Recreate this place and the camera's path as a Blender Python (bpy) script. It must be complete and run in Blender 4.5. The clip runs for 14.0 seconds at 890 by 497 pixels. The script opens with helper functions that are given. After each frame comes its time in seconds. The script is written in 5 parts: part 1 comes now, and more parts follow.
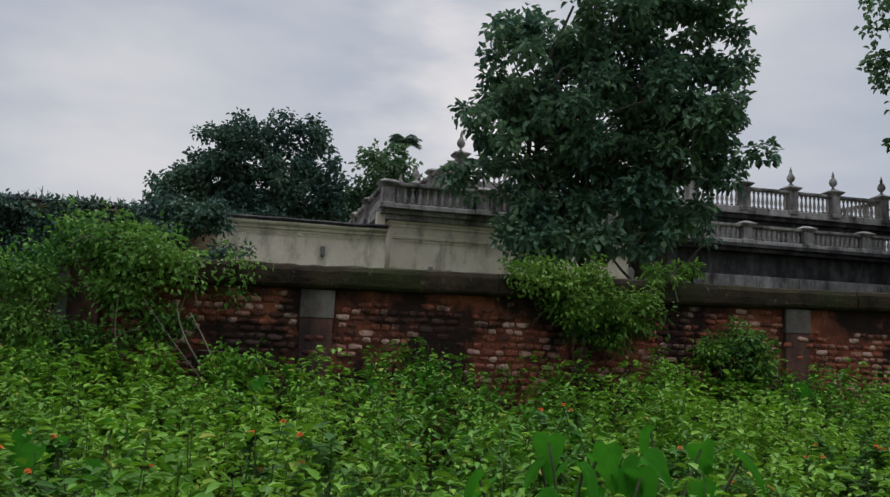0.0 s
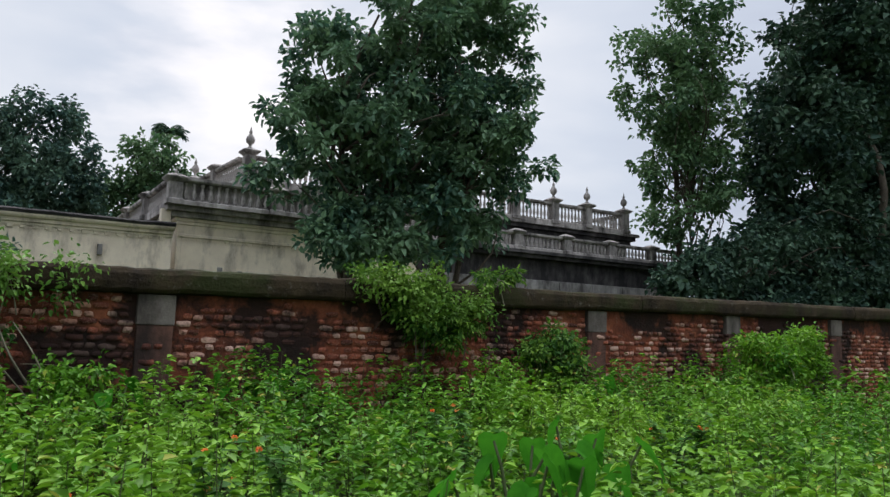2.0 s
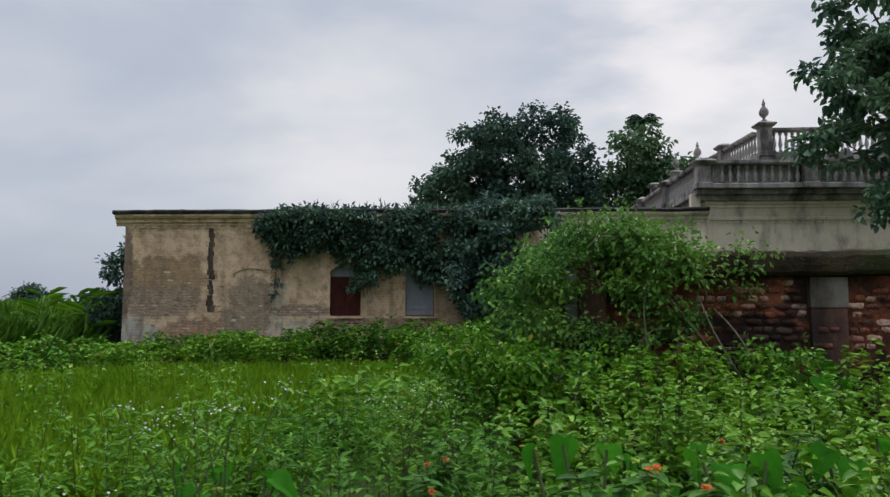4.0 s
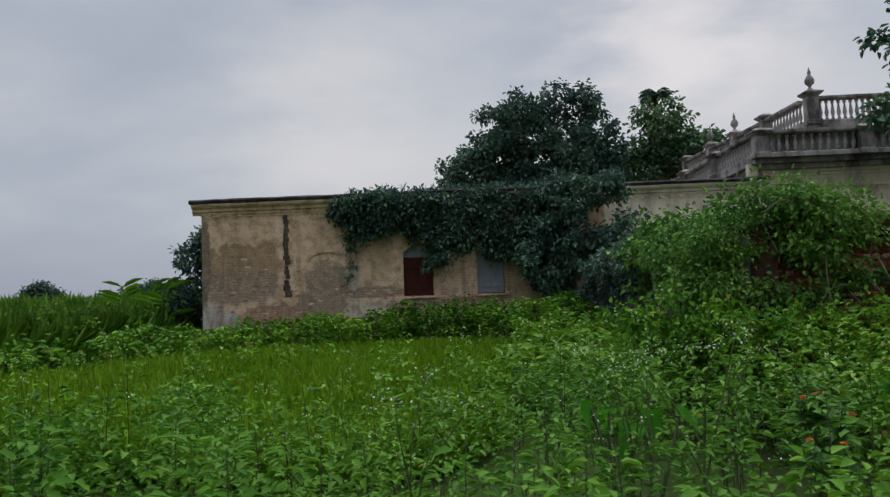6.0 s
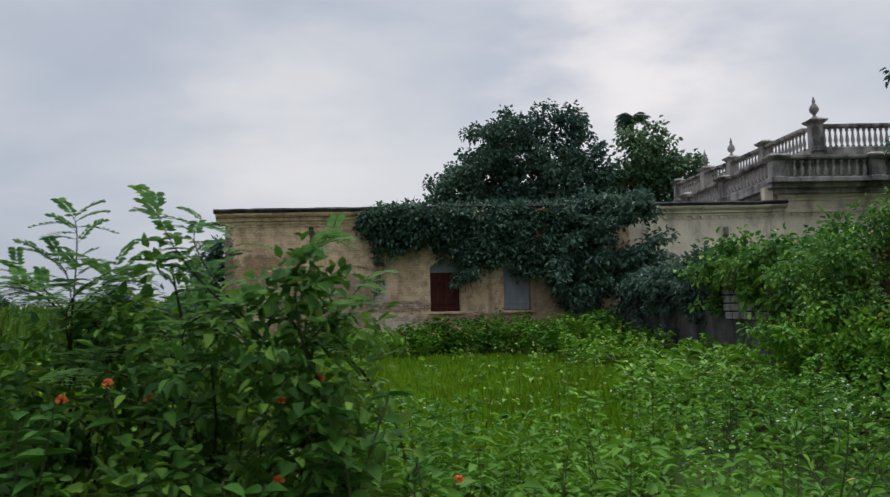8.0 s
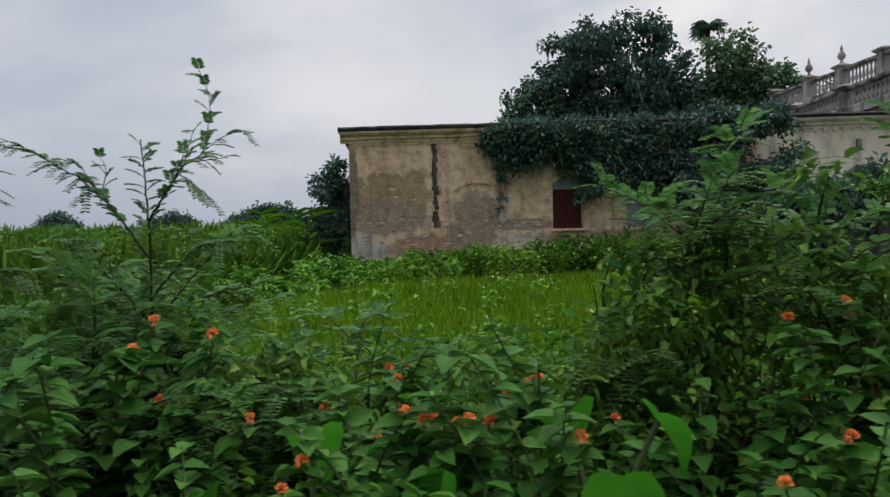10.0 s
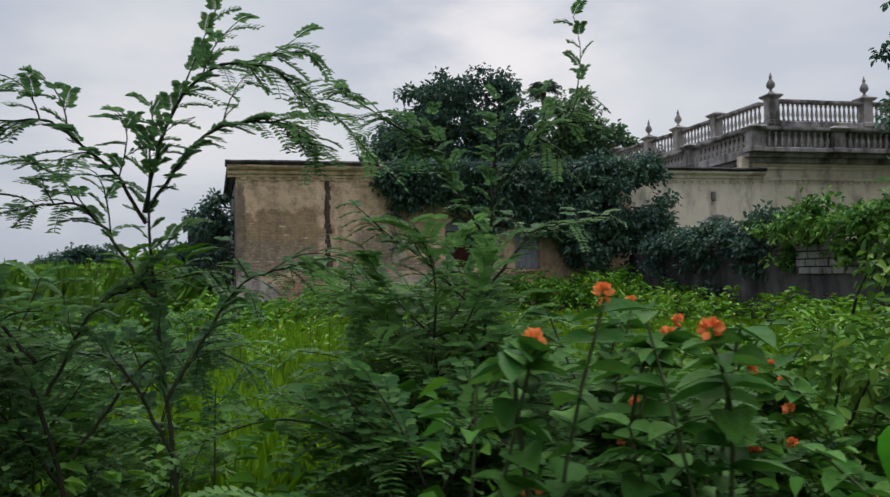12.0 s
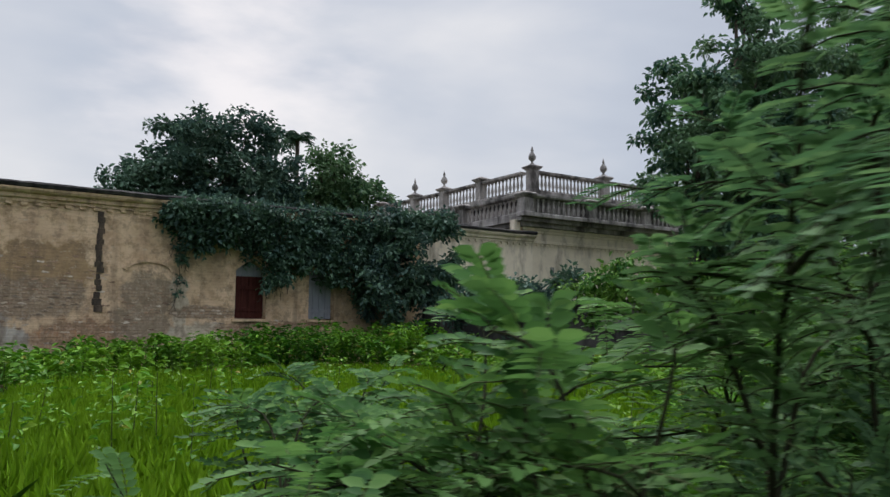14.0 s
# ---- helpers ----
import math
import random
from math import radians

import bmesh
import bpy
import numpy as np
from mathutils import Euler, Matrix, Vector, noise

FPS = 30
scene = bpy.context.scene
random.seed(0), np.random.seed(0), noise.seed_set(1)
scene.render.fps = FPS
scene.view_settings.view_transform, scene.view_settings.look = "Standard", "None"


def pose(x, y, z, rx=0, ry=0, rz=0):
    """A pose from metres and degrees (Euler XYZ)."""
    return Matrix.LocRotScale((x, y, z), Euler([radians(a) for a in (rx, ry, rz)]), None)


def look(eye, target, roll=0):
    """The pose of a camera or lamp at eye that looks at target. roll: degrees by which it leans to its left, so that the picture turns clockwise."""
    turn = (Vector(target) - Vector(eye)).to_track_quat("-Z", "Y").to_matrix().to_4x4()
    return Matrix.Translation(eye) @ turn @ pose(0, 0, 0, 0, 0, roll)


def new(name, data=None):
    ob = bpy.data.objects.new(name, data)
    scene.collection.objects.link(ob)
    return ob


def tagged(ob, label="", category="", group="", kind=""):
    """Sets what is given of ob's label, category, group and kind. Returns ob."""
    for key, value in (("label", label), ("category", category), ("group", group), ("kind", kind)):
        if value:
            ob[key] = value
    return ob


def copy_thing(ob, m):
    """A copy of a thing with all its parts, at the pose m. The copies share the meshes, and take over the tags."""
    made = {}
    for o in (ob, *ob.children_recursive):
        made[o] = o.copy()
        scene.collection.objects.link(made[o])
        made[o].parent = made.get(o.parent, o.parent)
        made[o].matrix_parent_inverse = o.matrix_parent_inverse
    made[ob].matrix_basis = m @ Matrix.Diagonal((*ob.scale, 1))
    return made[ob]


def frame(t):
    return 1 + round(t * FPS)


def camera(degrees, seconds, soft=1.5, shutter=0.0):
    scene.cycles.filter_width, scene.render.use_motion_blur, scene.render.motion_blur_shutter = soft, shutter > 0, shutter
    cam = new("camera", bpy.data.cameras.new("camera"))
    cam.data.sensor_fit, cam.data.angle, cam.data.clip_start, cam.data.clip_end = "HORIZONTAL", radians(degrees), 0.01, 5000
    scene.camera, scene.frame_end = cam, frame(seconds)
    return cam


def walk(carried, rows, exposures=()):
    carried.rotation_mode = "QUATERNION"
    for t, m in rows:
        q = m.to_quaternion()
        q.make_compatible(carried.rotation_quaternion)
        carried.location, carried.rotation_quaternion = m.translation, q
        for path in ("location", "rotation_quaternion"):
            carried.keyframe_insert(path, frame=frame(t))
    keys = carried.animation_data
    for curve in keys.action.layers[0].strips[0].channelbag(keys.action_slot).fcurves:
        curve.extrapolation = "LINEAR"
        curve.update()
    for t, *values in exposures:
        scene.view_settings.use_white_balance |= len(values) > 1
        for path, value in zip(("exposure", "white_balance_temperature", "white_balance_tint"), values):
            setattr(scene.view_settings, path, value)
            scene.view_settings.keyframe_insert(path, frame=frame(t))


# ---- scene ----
cam = camera(62.9, 14.0, soft=1.45, shutter=0.15)
PATH = [
    (0, (-1.905, 0.024, 1.726), (-1.439, 1.957, 1.94), 2.6),
    (0.5, (-2.163, -0.135, 1.713), (-1.623, 1.78, 1.912), 2.2),
    (1, (-2.359, -0.006, 1.742), (-1.487, 1.783, 1.94), 1.6),
    (1.5, (-2.598, 0.146, 1.761), (-1.672, 1.902, 2.005), 1.9),
    (2, (-2.962, 0.261, 1.735), (-1.903, 1.941, 1.973), 1.6),
    (2.5, (-3.448, 0.493, 1.74), (-2.342, 2.14, 1.992), -0.8),
    (3, (-3.975, 0.618, 1.695), (-3.292, 2.487, 1.895), 1.8),
    (3.5, (-4.518, 0.77, 1.701), (-4.328, 2.758, 1.814), -0.4),
    (4, (-5.122, 0.716, 1.72), (-5.223, 2.706, 1.892), 0.1),
    (6.5, (-7.749, 0.147, 1.59), (-7.804, 2.143, 1.709), -3.2),
    (7, (-8.271, 0.247, 1.623), (-8.237, 2.242, 1.762), -2.9),
    (9.5, (-11.07, 0.343, 1.559), (-11.093, 2.335, 1.738), 0.9),
    (10, (-11.649, 0.377, 1.642), (-11.742, 2.374, 1.589), -1.4),
    (10.5, (-12.224, 0.55, 1.606), (-12.316, 2.545, 1.714), 3.0),
    (11, (-12.58, 0.587, 1.588), (-12.556, 2.586, 1.638), 1.7),
    (11.5, (-12.968, 0.694, 1.531), (-12.749, 2.682, 1.562), 0.4),
    (12, (-13.474, 0.914, 1.456), (-13.096, 2.876, 1.527), -0.9),
    (12.5, (-13.849, 1.195, 1.527), (-13.303, 3.114, 1.666), -0.7),
    (13, (-14.153, 1.351, 1.515), (-13.377, 3.189, 1.666), -0.5),
    (13.5, (-14.643, 1.745, 1.483), (-13.736, 3.513, 1.705), 0.5),
    (14, (-15.052, 2.258, 1.434), (-13.994, 3.941, 1.645), 0.4),
]
EXPOSURES = [(0, -0.13), (0.5, 0.1), (1.0, 0.32), (2.0, 0.42), (2.6, 0.4), (3.2, 0.22), (4.0, 0.1), (6.5, -0.2), (7.0, -0.05), (9.5, 0.05), (11.0, 0.0), (12.5, 0.08), (13.0, 0.0), (13.5, 0.14), (14.0, 0.14)]
walk(cam, [(t, look(e, a, r)) for t, e, a, r in PATH], EXPOSURES)

# ---- light ----
world = bpy.data.worlds.new("overcast_sky")
scene.world = world
world.use_nodes = True
wn, wl = world.node_tree.nodes, world.node_tree.links
wn.clear()
SUN_ELEVATION, SUN_AZIMUTH = radians(52), radians(25)
sky = wn.new("ShaderNodeTexSky")
sky.sky_type, sky.sun_disc = "NISHITA", False
sky.sun_elevation, sky.sun_rotation, sky.dust_density = SUN_ELEVATION, SUN_AZIMUTH, 3.0
bg_sky = wn.new("ShaderNodeBackground")
bg_sky.inputs["Strength"].default_value = 0.08
wl.new(sky.outputs[0], bg_sky.inputs[0])
wc = wn.new("ShaderNodeTexCoord")
wm = wn.new("ShaderNodeMapping")
wm.inputs["Scale"].default_value = (1.0, 1.0, 2.6)
wl.new(wc.outputs["Generated"], wm.inputs[0])
wz = wn.new("ShaderNodeTexNoise")
wz.inputs["Scale"].default_value, wz.inputs["Detail"].default_value, wz.inputs["Roughness"].default_value = 1.7, 5, 0.48
wz.inputs["Distortion"].default_value = 0.25
wl.new(wm.outputs[0], wz.inputs["Vector"])
wr = wn.new("ShaderNodeValToRGB")
wr.color_ramp.elements[0].position, wr.color_ramp.elements[0].color = 0.36, (0.395, 0.435, 0.535, 1)
wr.color_ramp.elements[1].position, wr.color_ramp.elements[1].color = 0.70, (0.69, 0.70, 0.735, 1)
e = wr.color_ramp.elements.new(0.52)
e.color = (0.49, 0.535, 0.62, 1)
wl.new(wz.outputs["Fac"], wr.inputs[0])
bg_cloud = wn.new("ShaderNodeBackground")
# thin breaks in the cloud, paler and a little warm
cloud_colour = wr.outputs[0]
for azimuth, height, width, amount in ((15, 18, 13, 0.85), (-12, 11, 10, 0.35)):
    az, el = radians(azimuth), radians(height)
    wd = wn.new("ShaderNodeVectorMath")
    wd.operation = "DISTANCE"
    wl.new(wc.outputs["Generated"], wd.inputs[0])
    wd.inputs[1].default_value = (math.sin(az) * math.cos(el), math.cos(az) * math.cos(el), math.sin(el))
    wrag = wn.new("ShaderNodeTexNoise")
    wrag.inputs["Scale"].default_value, wrag.inputs["Detail"].default_value = 7.0, 6
    wl.new(wm.outputs[0], wrag.inputs["Vector"])
    wa = wn.new("ShaderNodeMath")
    wa.operation = "MULTIPLY_ADD"
    wa.inputs[1].default_value = 0.42
    wl.new(wrag.outputs["Fac"], wa.inputs[0])
    wl.new(wd.outputs["Value"], wa.inputs[2])
    wq = wn.new("ShaderNodeMapRange")
    wq.interpolation_type = "SMOOTHSTEP"
    for slot, value in zip(("From Min", "From Max", "To Min", "To Max"), (radians(width) + 0.21, 0.16, 0.0, amount)):
        wq.inputs[slot].default_value = value
    wl.new(wa.outputs[0], wq.inputs[0])
    wy = wn.new("ShaderNodeMix")
    wy.data_type = "RGBA"
    wy.inputs[7].default_value = (0.93, 0.885, 0.885, 1)
    wl.new(wq.outputs[0], wy.inputs[0])
    wl.new(cloud_colour, wy.inputs[6])
    cloud_colour = wy.outputs[2]
wl.new(cloud_colour, bg_cloud.inputs[0])
# an overcast sky is about three times as bright overhead as near the skyline
ws = wn.new("ShaderNodeSeparateXYZ")
wl.new(wc.outputs["Generated"], ws.inputs[0])
wg = wn.new("ShaderNodeMapRange")
wg.interpolation_type = "SMOOTHSTEP"
for slot, value in zip(("From Min", "From Max", "To Min", "To Max"), (0.42, 0.95, 1.0, 4.3)):
    wg.inputs[slot].default_value = value
wl.new(ws.outputs[2], wg.inputs[0])
wl.new(wg.outputs[0], bg_cloud.inputs["Strength"])
wx = wn.new("ShaderNodeMixShader")
wx.inputs[0].default_value = 0.88
wl.new(bg_sky.outputs[0], wx.inputs[1])
wl.new(bg_cloud.outputs[0], wx.inputs[2])
wo = wn.new("ShaderNodeOutputWorld")
wl.new(wx.outputs[0], wo.inputs[0])
sun_data = bpy.data.lights.new("sun", "SUN")
sun_data.energy, sun_data.angle, sun_data.color = 1.8, radians(40), (1.0, 0.95, 0.88)
sun = new("sun", sun_data)
sun_dir = Vector((math.sin(SUN_AZIMUTH) * math.cos(SUN_ELEVATION), math.cos(SUN_AZIMUTH) * math.cos(SUN_ELEVATION), math.sin(SUN_ELEVATION)))
sun.matrix_world = look(tuple(sun_dir * 60), (0, 0, 0))


# ---- materials ----
class Nodes:
    """A short way to write node trees."""

    def __init__(self, name):
        self.mat = bpy.data.materials.new(name)
        self.mat.use_nodes = True
        self.tree = self.mat.node_tree
        self.tree.nodes.clear()
        self.out = self.tree.nodes.new("ShaderNodeOutputMaterial")
        self.coord = self.tree.nodes.new("ShaderNodeTexCoord").outputs["Object"]

    def add(self, kind, **inputs):
        node = self.tree.nodes.new(kind)
        for key, value in inputs.items():
            slot = node.inputs[key.replace("_", " ")]
            if isinstance(value, bpy.types.NodeSocket):
                self.tree.links.new(value, slot)
            else:
                slot.default_value = value
        return node

    def stretch(self, sx, sy, sz):
        return self.add("ShaderNodeMapping", Vector=self.coord, Scale=(sx, sy, sz)).outputs[0]

    def noise(self, scale, detail=4.0, rough=0.55, vector=None):
        return self.add("ShaderNodeTexNoise", Vector=vector or self.coord, Scale=scale, Detail=detail, Roughness=rough).outputs["Fac"]

    def step(self, fac, low, high):
        node = self.add("ShaderNodeMapRange", Value=fac, From_Min=low, From_Max=high)
        return node.outputs[0]

    def mul(self, a, b):
        node = self.tree.nodes.new("ShaderNodeMath")
        node.operation = "MULTIPLY"
        for n, v in enumerate((a, b)):
            if isinstance(v, bpy.types.NodeSocket):
                self.tree.links.new(v, node.inputs[n])
            else:
                node.inputs[n].default_value = v
        return node.outputs[0]

    def mix(self, fac, a, b):
        node = self.tree.nodes.new("ShaderNodeMix")
        node.data_type = "RGBA"
        for slot, v in ((node.inputs[0], fac), (node.inputs[6], a), (node.inputs[7], b)):
            if isinstance(v, bpy.types.NodeSocket):
                self.tree.links.new(v, slot)
            else:
                slot.default_value = (*v, 1) if isinstance(v, tuple) else v
        return node.outputs[2]

    def finish(self, colour, rough=0.9, height=None, bump=0.02, specular=0.08, through_light=0.0):
        node = self.add("ShaderNodeBsdfPrincipled", Roughness=rough)
        node.inputs["Specular IOR Level"].default_value = specular
        if isinstance(colour, tuple):
            node.inputs["Base Color"].default_value = (*colour, 1)
        else:
            self.tree.links.new(colour, node.inputs["Base Color"])
        if height is not None:
            b = self.add("ShaderNodeBump", Height=height, Distance=bump, Strength=0.8)
            self.tree.links.new(b.outputs[0], node.inputs["Normal"])
        last = node.outputs[0]
        if through_light:
            tr = self.add("ShaderNodeBsdfTranslucent", Color=colour)
            mixed = self.add("ShaderNodeMixShader", Fac=through_light)
            self.tree.links.new(last, mixed.inputs[1])
            self.tree.links.new(tr.outputs[0], mixed.inputs[2])
            last = mixed.outputs[0]
        self.tree.links.new(last, self.out.inputs[0])
        return self.mat


def leaf_material(name, dark, mid, light, rough=0.5, patch=0.35, through_light=0.28, yellow=None, veins=0.0, gloss=0.14):
    m = Nodes(name)
    rnd = m.add("ShaderNodeNewGeometry").outputs["Random Per Island"]
    colour = m.mix(m.step(rnd, 0.0, 0.7), dark, mid)
    colour = m.mix(m.step(rnd, 0.72, 1.0), colour, light)
    if yellow:
        colour = m.mix(m.step(rnd, 0.975, 0.985), colour, yellow)
    colour = m.mix(m.mul(m.step(m.noise(patch, 2), 0.42, 0.62), 0.6), colour, light)
    if veins:
        fine = m.noise(veins, 4, 0.65)
        colour = m.mix(m.mul(m.step(fine, 0.45, 0.7), 0.45), colour, dark)
        return m.finish(colour, rough, fine, 0.006, gloss, through_light)
    return m.finish(colour, rough, specular=gloss, through_light=through_light)


LEAF_WEED = leaf_material("weed_leaf", (0.032, 0.112, 0.008), (0.078, 0.222, 0.012), (0.178, 0.340, 0.022), 0.5, 0.5, yellow=(0.30, 0.26, 0.05), gloss=0.16)
LEAF_DEEP = leaf_material("deep_green_leaf", (0.022, 0.084, 0.008), (0.048, 0.160, 0.012), (0.125, 0.270, 0.022), 0.65, 0.5)
LEAF_CREEP = leaf_material("mid_creeper_leaf", (0.025, 0.085, 0.018), (0.064, 0.180, 0.028), (0.190, 0.33, 0.055), 0.55, 1.1)
LEAF_LANTANA = leaf_material("lantana_leaf", (0.018, 0.070, 0.010), (0.036, 0.122, 0.014), (0.095, 0.215, 0.034), 0.6, 6.0, 0.25, None, 55.0, 0.09)
LEAF_FROND = leaf_material("frond_leaflet", (0.038, 0.106, 0.030), (0.074, 0.182, 0.046), (0.155, 0.285, 0.074), 0.6, 1.5, through_light=0.42, gloss=0.15)
LEAF_SAPLING = leaf_material("sapling_leaflet", (0.042, 0.104, 0.044), (0.080, 0.172, 0.066), (0.160, 0.275, 0.100), 0.6, 1.5, through_light=0.42, gloss=0.15)
LEAF_GRASS = leaf_material("grass_blade", (0.12, 0.25, 0.008), (0.17, 0.33, 0.010), (0.23, 0.40, 0.02), 0.6, 0.3)
LEAF_TALL = leaf_material("tall_grass_blade", (0.050, 0.135, 0.012), (0.085, 0.205, 0.018), (0.15, 0.28, 0.030), 0.65, 0.15)
LEAF_TREE = leaf_material("broad_tree_leaf", (0.030, 0.076, 0.054), (0.062, 0.136, 0.080), (0.150, 0.245, 0.115), 0.5, 0.5, 0.3, gloss=0.24)
LEAF_LIGHT = leaf_material("light_tree_leaf", (0.036, 0.085, 0.042), (0.065, 0.135, 0.060), (0.120, 0.200, 0.080), 0.45, 0.4, 0.3)
# the blue-grey lift of distance haze is put into this leaf colour
LEAF_FAR = leaf_material("hazy_far_leaf", (0.030, 0.066, 0.056), (0.052, 0.102, 0.080), (0.100, 0.165, 0.100), 0.65, 0.3, 0.2, gloss=0.12)
# deep green leaf, darkened further for the shade these two trees stand in
LEAF_SHADED = leaf_material("shaded_tree_leaf", (0.016, 0.036, 0.028), (0.029, 0.062, 0.042), (0.064, 0.112, 0.062), 0.6, 0.4, 0.15, gloss=0.1)
# dark creeper green, raised towards blue to carry haze in the colour
LEAF_IVY = leaf_material("dark_hazy_creeper_leaf", (0.026, 0.056, 0.052), (0.050, 0.096, 0.078), (0.100, 0.175, 0.100), 0.55, 0.8, 0.2, gloss=0.16)
LEAF_VINE = leaf_material("creeper_leaf", (0.022, 0.070, 0.012), (0.062, 0.155, 0.020), (0.18, 0.30, 0.040), 0.6, 0.9)
LEAF_TARO = leaf_material("taro_leaf", (0.022, 0.12, 0.008), (0.036, 0.17, 0.010), (0.06, 0.24, 0.016), 0.7, 5.0, 0.45, None, 22.0, 0.04)


def bark_material(name, a, b):
    m = Nodes(name)
    n = m.noise(9, 6, 0.65, m.stretch(3, 3, 0.6))
    return m.finish(m.mix(m.step(n, 0.3, 0.7), a, b), 0.95, n, 0.02)


BARK = bark_material("grey_bark", (0.035, 0.028, 0.022), (0.11, 0.09, 0.07))
STEM = bark_material("dark_green_stem", (0.014, 0.016, 0.009), (0.045, 0.045, 0.024))
TWIG = bark_material("green_twig", (0.045, 0.060, 0.025), (0.10, 0.12, 0.05))
DRY = bark_material("dry_stem", (0.12, 0.105, 0.075), (0.25, 0.22, 0.16))


def soil_material():
    m = Nodes("overgrown_soil")
    big, fine = m.noise(0.08, 4), m.noise(6, 6)
    colour = m.mix(m.step(big, 0.35, 0.65), (0.035, 0.055, 0.015), (0.055, 0.095, 0.02))
    colour = m.mix(m.step(fine, 0.5, 0.75), colour, (0.05, 0.038, 0.025))
    return m.finish(colour, 1.0, fine, 0.05)


def brick_material(name, deep, red, pale, grime, amount):
    """Weathered brick faces: each its own tone, pitted, with mould in wide patches."""
    m = Nodes(name)
    rnd = m.add("ShaderNodeObjectInfo").outputs["Random"]
    isl = m.add("ShaderNodeNewGeometry").outputs["Random Per Island"]
    add = m.tree.nodes.new("ShaderNodeMath")
    add.operation = "ADD"
    m.tree.links.new(rnd, add.inputs[0]), m.tree.links.new(isl, add.inputs[1])
    fr = m.tree.nodes.new("ShaderNodeMath")
    fr.operation = "FRACT"
    m.tree.links.new(add.outputs[0], fr.inputs[0])
    r = fr.outputs[0]
    colour = m.mix(m.step(r, 0, 0.45), deep, red)
    colour = m.mix(m.step(r, 0.6, 0.95), colour, pale)
    move = m.tree.nodes.new("ShaderNodeVectorMath")
    m.tree.links.new(m.coord, move.inputs[0]), m.tree.links.new(m.add("ShaderNodeObjectInfo").outputs["Location"], move.inputs[1])
    m.coord = move.outputs[0]
    pits, grain = m.noise(14, 5, 0.7), m.noise(60, 4, 0.7)
    colour = m.mix(m.mul(m.step(pits, 0.5, 0.62), 0.7), colour, deep)
    colour = m.mix(m.mul(m.step(grain, 0.5, 0.72), 0.45), colour, pale)
    wide = m.noise(0.75, 6, 0.68)
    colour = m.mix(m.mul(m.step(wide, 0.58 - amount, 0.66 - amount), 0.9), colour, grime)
    return m.finish(colour, 0.95, m.noise(26, 5, 0.75), 0.02)


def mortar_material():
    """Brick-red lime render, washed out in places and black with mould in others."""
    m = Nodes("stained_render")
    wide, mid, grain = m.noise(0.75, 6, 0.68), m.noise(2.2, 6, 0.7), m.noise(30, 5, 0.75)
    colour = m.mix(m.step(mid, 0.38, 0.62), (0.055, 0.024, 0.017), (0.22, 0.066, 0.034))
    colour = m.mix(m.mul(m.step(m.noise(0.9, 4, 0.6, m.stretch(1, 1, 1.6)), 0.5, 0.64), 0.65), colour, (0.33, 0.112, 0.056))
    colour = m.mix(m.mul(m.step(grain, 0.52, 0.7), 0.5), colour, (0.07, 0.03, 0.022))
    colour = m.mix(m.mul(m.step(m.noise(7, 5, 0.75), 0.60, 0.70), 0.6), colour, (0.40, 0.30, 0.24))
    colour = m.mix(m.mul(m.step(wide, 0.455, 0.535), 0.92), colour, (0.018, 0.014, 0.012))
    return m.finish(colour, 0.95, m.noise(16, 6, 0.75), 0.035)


def moss_material():
    m = Nodes("mossy_coping")
    mid, grain = m.noise(2.5, 5, 0.65), m.noise(40, 4, 0.7)
    colour = m.mix(m.step(mid, 0.35, 0.65), (0.019, 0.014, 0.010), (0.052, 0.038, 0.021))
    colour = m.mix(m.mul(m.step(m.noise(0.8, 5, 0.7), 0.5, 0.62), 0.75), colour, (0.030, 0.038, 0.012))
    colour = m.mix(m.mul(m.step(m.noise(9, 5, 0.75), 0.60, 0.68), 0.6), colour, (0.13, 0.115, 0.095))
    colour = m.mix(m.mul(m.step(grain, 0.58, 0.75), 0.4), colour, (0.012, 0.010, 0.007))
    return m.finish(colour, 0.95, m.noise(18, 6, 0.75), 0.05)


